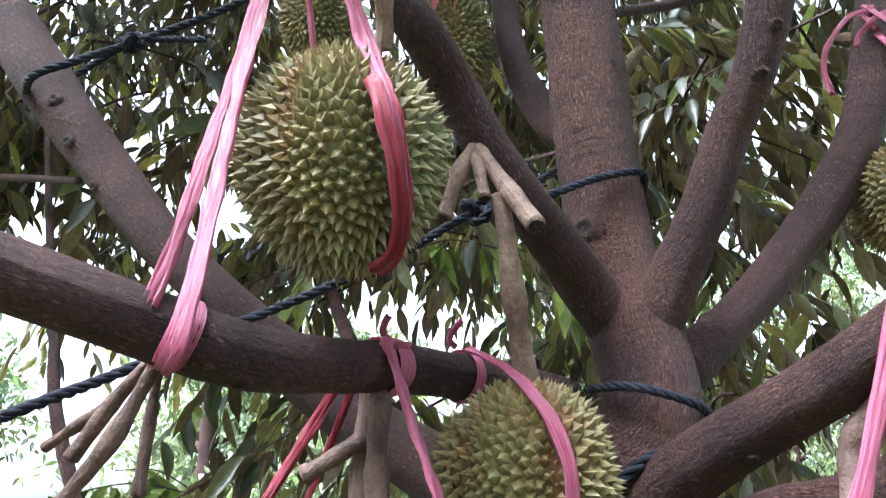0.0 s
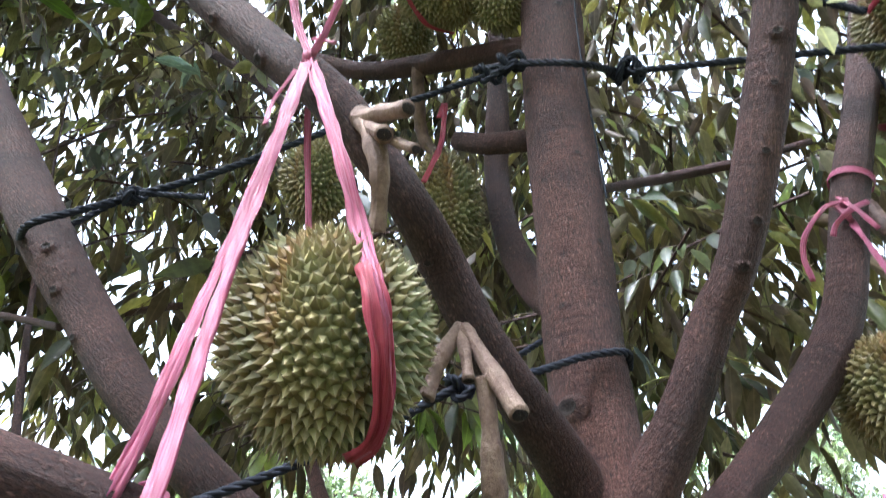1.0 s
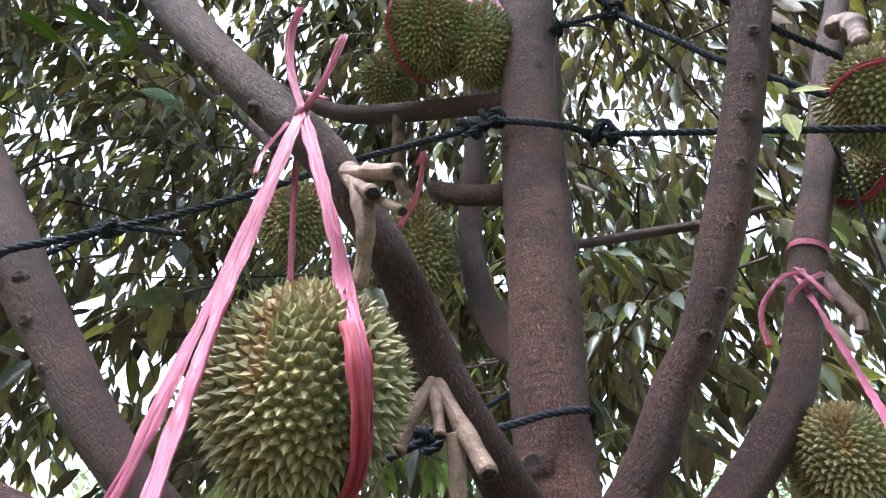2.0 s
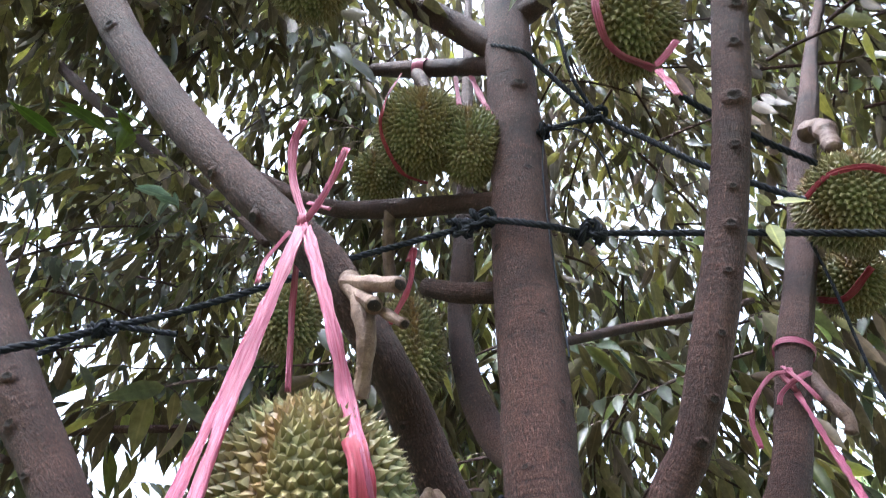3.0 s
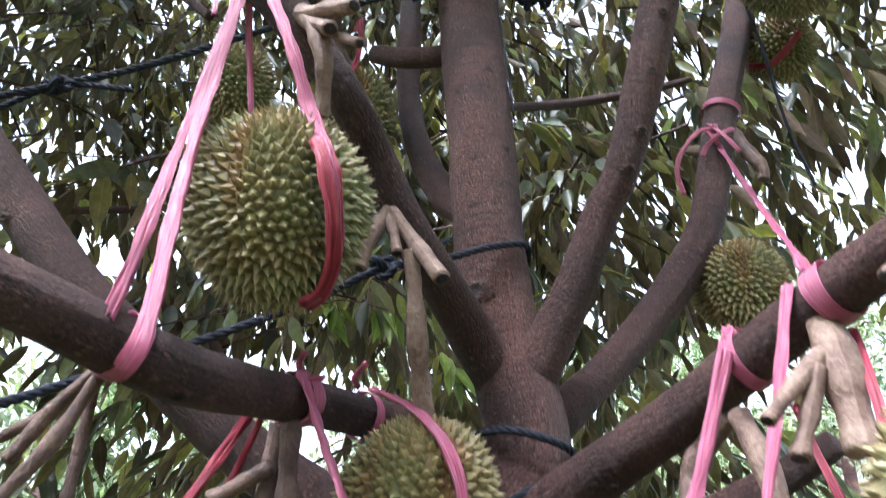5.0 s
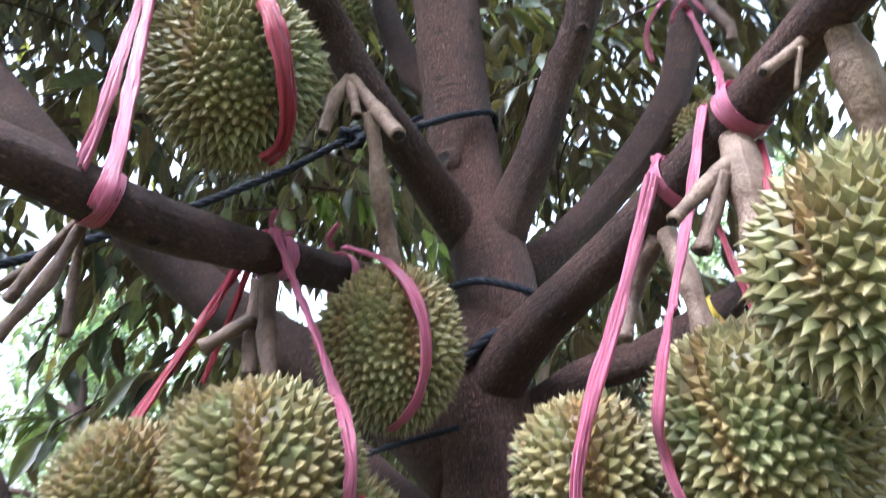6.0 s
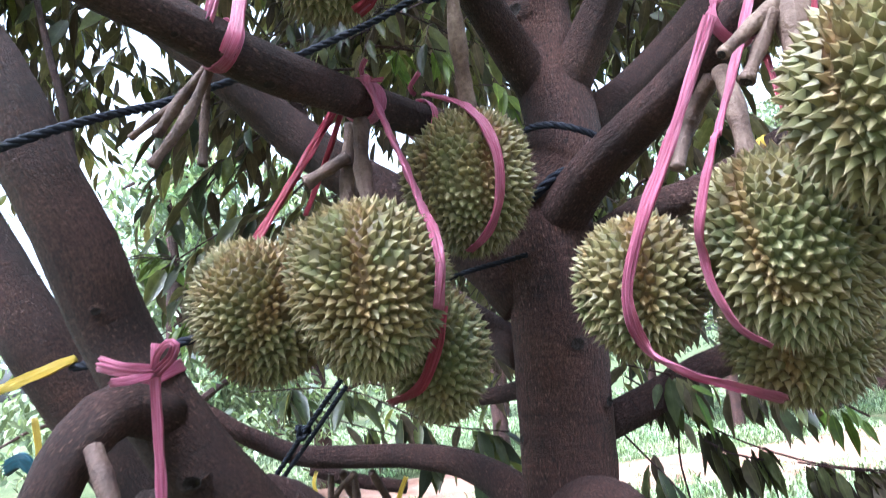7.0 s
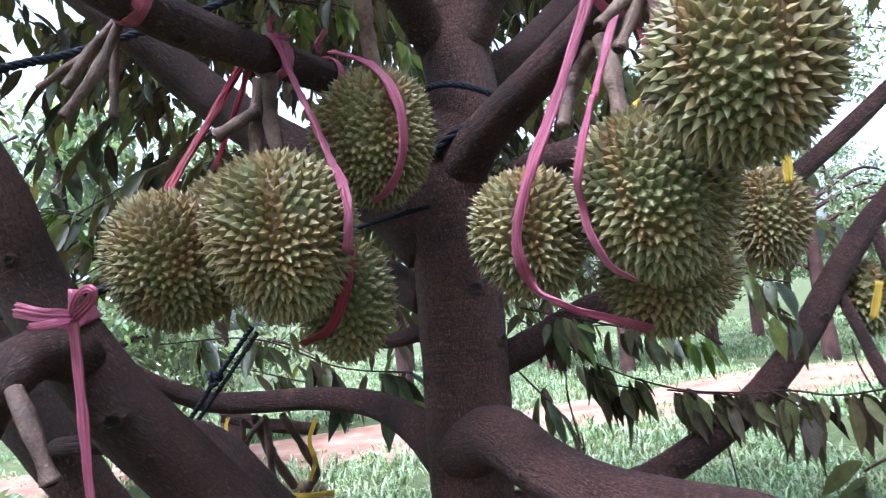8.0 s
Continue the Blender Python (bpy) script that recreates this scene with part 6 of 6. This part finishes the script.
strand(tie, [(-0.248, 1.170, 1.294), (-0.269, 1.170, 1.248), (-0.265, 1.180, 1.203), (-0.290, 1.200, 1.158)], 0.0090, seed=46, mat=YELLOW)
tie = empty("film_tag", (0.750, 1.200, 1.718), "yellow film tag beside a hanging durian", "ribbon", "ties of plastic film")
strand(tie, [(0.750, 1.200, 1.718), (0.750, 1.200, 1.688), (0.748, 1.200, 1.649)], 0.0172, seed=47, mat=YELLOW, name="tag")
tie = empty("film_tag", (0.889, 1.250, 1.445), "yellow film tag on a hanging durian", "ribbon", "ties of plastic film")
strand(tie, [(0.889, 1.250, 1.445), (0.880, 1.250, 1.412), (0.868, 1.250, 1.374)], 0.0155, seed=48, mat=YELLOW, name="tag")
tie = empty("film_tie", (0.499, 1.039, 1.796), "yellow tape wound round a limb", "ribbon", "ties of plastic film")
band(tie, (0.499, 1.039, 1.796), (0.829, -0.378, 0.413), 0.0249, 0.0140, 49, mat=YELLOW)
tie = empty("film_tie", (-0.511, 1.400, 1.095), "yellow strap over a low durian", "ribbon", "ties of plastic film")
strand(tie, [(-0.511, 1.400, 1.095), (-0.416, 1.380, 1.081), (-0.325, 1.400, 1.078)], 0.0138, seed=50, mat=YELLOW)
tie = empty("film_tie", (-0.173, 1.396, 3.937), "dark pink film round a pair of high durians", "ribbon", "ties of plastic film")
band(tie, (-0.173, 1.396, 3.937), (-0.758, 0.257, 0.599), 0.0304, 0.0300, 51, turns=3)
strand(tie, [(-0.219, 1.300, 3.797), (-0.164, 1.055, 3.343), (-0.179, 1.080, 3.253), (-0.152, 1.161, 3.189), (-0.105, 1.231, 3.201)], 0.0120, middle=(-0.100, 1.160, 3.314), seed=52, mat=RED)
strand(tie, [(-0.044, 1.330, 3.755), (-0.014, 1.250, 3.508)], 0.0138, seed=53)
strand(tie, [(0.007, 1.330, 3.736), (0.085, 1.180, 3.352)], 0.0172, seed=54)
tie = empty("film_tie", (0.395, 0.737, 3.140), "pink film sling round a high durian", "ribbon", "ties of plastic film")
strand(tie, [(0.395, 0.737, 3.140), (0.383, 0.756, 3.055), (0.399, 0.812, 3.006), (0.469, 0.879, 3.003)], 0.0155, middle=(0.435, 0.850, 3.115), seed=55)
strand(tie, [(0.452, 0.740, 2.839), (0.468, 0.730, 2.844), (0.491, 0.720, 2.862)], 0.0155, seed=56, name="tail")
strand(tie, [(0.452, 0.740, 2.824), (0.459, 0.730, 2.779), (0.465, 0.720, 2.729)], 0.0138, seed=57, name="tail")
tie = empty("film_tie", (0.775, 1.334, 2.985), "pink film sling round two high durians", "ribbon", "ties of plastic film")
strand(tie, [(0.775, 1.334, 2.985), (0.822, 1.286, 2.997), (0.889, 1.268, 2.987), (0.948, 1.286, 2.964)], 0.0155, middle=(0.890, 1.400, 2.995), seed=58, mat=RED)
strand(tie, [(0.802, 1.646, 2.908), (0.851, 1.601, 2.871), (0.921, 1.559, 2.918)], 0.0172, middle=(0.894, 1.650, 2.942), seed=59, mat=RED)
tie = empty("film_tie", (-0.161, 1.300, 3.044), "dark pink film round a durian behind the limb", "ribbon", "ties of plastic film")
strand(tie, [(-0.161, 1.300, 3.044), (-0.162, 1.290, 2.971), (-0.169, 1.280, 2.895), (-0.212, 1.280, 2.804)], 0.0138, seed=60, mat=RED)
strand(tie, [(-0.161, 1.300, 3.044), (-0.178, 1.300, 3.001)], 0.0155, seed=61, mat=RED, name="tail")


# ---- ropes ----
def rope_mesh(pts, r, step=0.008, seg=6, pitch=7.5):
    s = smooth_path([(*p, 0) for p in pts], step)[:, :3]
    tan, u, w = frames_along(s)
    run = np.concatenate([[0], np.cumsum(np.linalg.norm(np.diff(s, axis=0), axis=1))])
    parts = []
    for k in range(3):
        a = run / (r * pitch) * 2 * math.pi + k * 2 * math.pi / 3
        c = s + (np.cos(a)[:, None] * u + np.sin(a)[:, None] * w) * r * 0.52
        verts, faces, uvs = [], [], []
        ct, cu, cw = frames_along(c)
        for i in range(len(c)):
            for j in range(seg):
                t = 2 * math.pi * j / seg
                verts.append(c[i] + (math.cos(t) * cu[i] + math.sin(t) * cw[i]) * r * 0.56)
                uvs.append((t * r, run[i]))
        for i in range(len(c) - 1):
            for j in range(seg):
                faces.append((i * seg + j, i * seg + (j + 1) % seg, (i + 1) * seg + (j + 1) % seg, (i + 1) * seg + j))
        parts.append((verts, faces, uvs))
    return parts


def rope(pts, r, label, knots=()):
    """A twisted rope with its knots."""
    mid = pts[len(pts) // 2]
    root = empty("rope", mid, label, "rope", "ropes bracing the limbs")
    for v, f, uv in rope_mesh(pts, r):
        mesh_object("rope_strand", v, f, ROPE, root, uvs=uv)
    for i, (at, size) in enumerate(knots):
        rng = np.random.default_rng(int(abs(at[0]) * 1000) + i)
        q = Euler(rng.uniform(0, 3, 3)).to_matrix()
        loop = []
        for k in range(40):
            t = 2 * math.pi * k / 39
            p = q @ Vector((math.sin(t) + 2 * math.sin(2 * t), math.cos(t) - 2 * math.cos(2 * t), -1.4 * math.sin(3 * t)))
            loop.append(np.asarray(at) + np.array(p) * size * 0.36)
        for v, f, uv in rope_mesh(loop, r * 0.95):
            mesh_object("knot_strand", v, f, ROPE, root, uvs=uv)
    return root


rope([(0.090, 1.130, 2.933), (0.015, 1.110, 2.906), (-0.103, 1.050, 2.840), (-0.199, 0.980, 2.766), (-0.332, 0.900, 2.669), (-0.456, 0.850, 2.609), (-0.562, 0.790, 2.554), (-0.608, 0.730, 2.500), (-0.680, 0.700, 2.471), (-0.823, 0.800, 2.508)], 0.0070, "twisted navy blue rope bracing the limbs", knots=[((0.015, 1.110, 2.906), 0.024), ((-0.562, 0.790, 2.554), 0.020)])
rope([(-0.443, 0.840, 2.551), (-0.564, 0.800, 2.562), (-0.638, 0.750, 2.493)], 0.0060, "twisted navy blue rope bracing the limbs")
rope([(-0.026, 1.140, 2.962), (0.110, 1.125, 2.915), (0.208, 1.130, 2.877), (0.273, 1.280, 2.968), (0.450, 1.270, 2.911), (0.623, 1.260, 2.859), (0.776, 1.240, 2.801), (0.933, 1.220, 2.743)], 0.0080, "twisted navy blue rope bracing the limbs", knots=[((0.273, 1.280, 2.968), 0.034), ((0.300, 1.280, 2.960), 0.026), ((0.057, 1.130, 2.941), 0.026)])
rope([(0.104, 1.210, 3.696), (0.189, 1.190, 3.606), (0.236, 1.220, 3.551), (0.354, 1.250, 3.341), (0.474, 1.220, 3.154), (0.570, 1.200, 3.017), (0.727, 1.200, 2.869)], 0.0080, "twisted navy blue rope bracing the limbs", knots=[((0.354, 1.250, 3.337), 0.026)])
rope([(0.303, 1.200, 3.752), (0.312, 1.200, 3.471), (0.354, 1.250, 3.341)], 0.0060, "twisted navy blue rope bracing the limbs")
rope([(0.352, 1.250, 3.324), (0.287, 1.220, 3.289), (0.220, 1.200, 3.262)], 0.0070, "twisted navy blue rope bracing the limbs", knots=[((0.220, 1.200, 3.262), 0.020)])
rope([(0.220, 1.200, 3.262), (0.305, 1.200, 3.234), (0.348, 1.220, 3.151), (0.358, 1.250, 3.073)], 0.0032, "twisted navy blue rope bracing the limbs")
rope([(0.220, 1.200, 3.262), (0.204, 1.180, 3.104), (0.201, 1.160, 2.887), (0.204, 1.160, 2.702), (0.207, 1.150, 2.561)], 0.0026, "twisted navy blue rope bracing the limbs")
rope([(0.542, 1.100, 3.161), (0.682, 1.200, 3.087), (0.816, 1.300, 3.053)], 0.0080, "twisted navy blue rope bracing the limbs")
rope([(0.791, 1.480, 2.987), (0.798, 1.480, 2.828), (0.804, 1.500, 2.628), (0.822, 1.500, 2.455)], 0.0042, "black cord hanging among the leaves")
rope([(0.197, 1.160, 2.235), (0.202, 1.100, 2.240), (0.147, 1.050, 2.224), (0.081, 0.990, 2.189), (-0.005, 0.920, 2.158), (-0.080, 0.860, 2.102), (-0.179, 0.790, 2.043), (-0.264, 0.720, 1.994), (-0.317, 0.600, 1.926), (-0.324, 0.520, 1.889), (-0.334, 0.450, 1.855), (-0.352, 0.400, 1.828), (-0.400, 0.390, 1.818), (-0.446, 0.420, 1.816), (-0.450, 0.470, 1.818)], 0.0065, "twisted navy blue rope bracing the limbs", knots=[((-0.005, 0.920, 2.158), 0.020)])
rope([(0.045, 1.220, 2.336), (0.007, 1.100, 2.254), (-0.004, 0.930, 2.163)], 0.0060, "twisted navy blue rope bracing the limbs")
rope([(0.086, 1.060, 1.913), (0.136, 1.010, 1.906), (0.180, 1.000, 1.895), (0.230, 1.020, 1.873), (0.243, 1.100, 1.861)], 0.0065, "twisted navy blue rope bracing the limbs")
rope([(0.112, 1.000, 1.775), (0.161, 0.990, 1.807), (0.193, 1.020, 1.819)], 0.0085, "twisted navy blue rope bracing the limbs")
rope([(-0.275, 0.980, 1.501), (-0.380, 1.030, 1.419), (-0.500, 1.080, 1.316)], 0.0055, "twisted navy blue rope bracing the limbs", knots=[((-0.400, 1.040, 1.408), 0.012)])
rope([(-0.265, 0.980, 1.489), (-0.362, 1.030, 1.412), (-0.480, 1.080, 1.315)], 0.0050, "twisted navy blue rope bracing the limbs")
rope([(-0.614, 0.700, 1.568), (-0.492, 0.700, 1.573), (-0.406, 0.740, 1.592), (-0.351, 0.800, 1.616)], 0.0080, "twisted navy blue rope bracing the limbs")
rope([(-0.087, 1.000, 1.650), (-0.028, 1.000, 1.666), (0.097, 0.990, 1.681)], 0.0050, "twisted navy blue rope bracing the limbs")


# ---- the orchard beyond ----
def orchard_tree(at, height, spread, seed, density=1100):
    rng = np.random.default_rng(seed)
    root = empty("orchard_tree", at, "leafy green durian tree in the orchard beyond", "tree", "orchard trees")
    x, y, z = at
    z -= 0.08
    rows = [(x, y, z, 0.13), (x + rng.normal(0, 0.05), y, z + height * 0.3, 0.1), (x + rng.normal(0, 0.1), y, z + height * 0.65, 0.07), (x, y, z + height * 0.97, 0.02)]
    v, f, uv = tube(rows, seg=10, step=0.2, rough=0.06, seed=seed)
    mesh_object("trunk", v, f, BARK, root, uvs=uv)
    items, s = [], smooth_path(rows, 0.05)
    for b in range(22):
        k = int(rng.uniform(0.22, 0.97) * (len(s) - 1))
        a = rng.uniform(0, 6.283)
        frac = (s[k, 2] - z) / height
        reach = spread * (1.08 - 0.75 * frac) * rng.uniform(0.7, 1.1)
        p0 = s[k, :3]
        p1 = p0 + np.array((math.cos(a) * reach * 0.55, math.sin(a) * reach * 0.55, reach * 0.22))
        p2 = p0 + np.array((math.cos(a) * reach, math.sin(a) * reach, reach * 0.05))
        v, f, uv = tube([(*p0, 0.04), (*p1, 0.025), (*p2, 0.008)], seg=6, step=0.25, rough=0.03, seed=b)
        mesh_object("limb", v, f, BARK, root, uvs=uv)
        m = density // 22
        q = rng.uniform(0.25, 1.0, (m, 1))
        c = (p0 * (1 - q) ** 2 + 2 * p1 * q * (1 - q) + p2 * q * q) + rng.normal(0, 0.16, (m, 3)) * (0.5 + q)
        items.append(np.repeat(c, 8, axis=0))
    at = np.vstack(items)
    n = len(at)
    at = at + rng.normal(0, 0.07, (n, 3))
    d = np.stack([rng.normal(0, 1, n), rng.normal(0, 1, n), -rng.uniform(0.2, 1.5, n)], 1)
    ln = rng.uniform(0.08, 0.16, n)
    ob = leaves_from("crown", at, d, rng.uniform(-1.4, 1.4, n), ln, ln * 0.17, np.full(n, FAR_LEAF), LEAF_FAR, LEAF_FAR, root)
    tagged(ob, "uneven crown of hanging green leaves", kind="stuff")


# The two at negative y are unseen, added behind the camera against front light.
NEAR_TREES = (((-4.6, 8.2), 4.2, 2.1, 31), ((-8.2, 9.5), 4.6, 2.3, 32), ((5.0, 8.6), 4.0, 1.9, 39), ((-7.0, 4.0), 4.2, 2.1, 40),
              ((8.5, 6.0), 4.2, 2.1, 41), ((-3.5, -7.5), 4.6, 2.3, 44), ((4.0, -8.0), 4.6, 2.3, 45), ((3.4, 11.8), 6.2, 2.6, 46),
              ((-4.3, 5.2), 3.8, 1.8, 47), ((-3.0, 10.8), 5.4, 2.3, 48))
FAR_TREES = (((-1.0, 14.0), 4.6, 2.3, 33), ((3.2, 16.5), 4.8, 2.4, 34), ((6.8, 14.5), 4.6, 2.4, 35), ((10.5, 18.0), 5.0, 2.5, 36),
             ((-4.5, 16.0), 4.8, 2.4, 37), ((-10.5, 16.0), 5.0, 2.5, 38), ((0.4, 12.6), 5.6, 2.4, 49), ((1.9, 13.4), 5.6, 2.4, 50),
             ((1.5, 22.0), 5.0, 2.6, 42), ((7.0, 24.0), 5.0, 2.6, 43))
for spot, tall, wide, seed in NEAR_TREES + FAR_TREES:
    orchard_tree((spot[0], spot[1], ground_height(*spot)), tall, wide, seed)
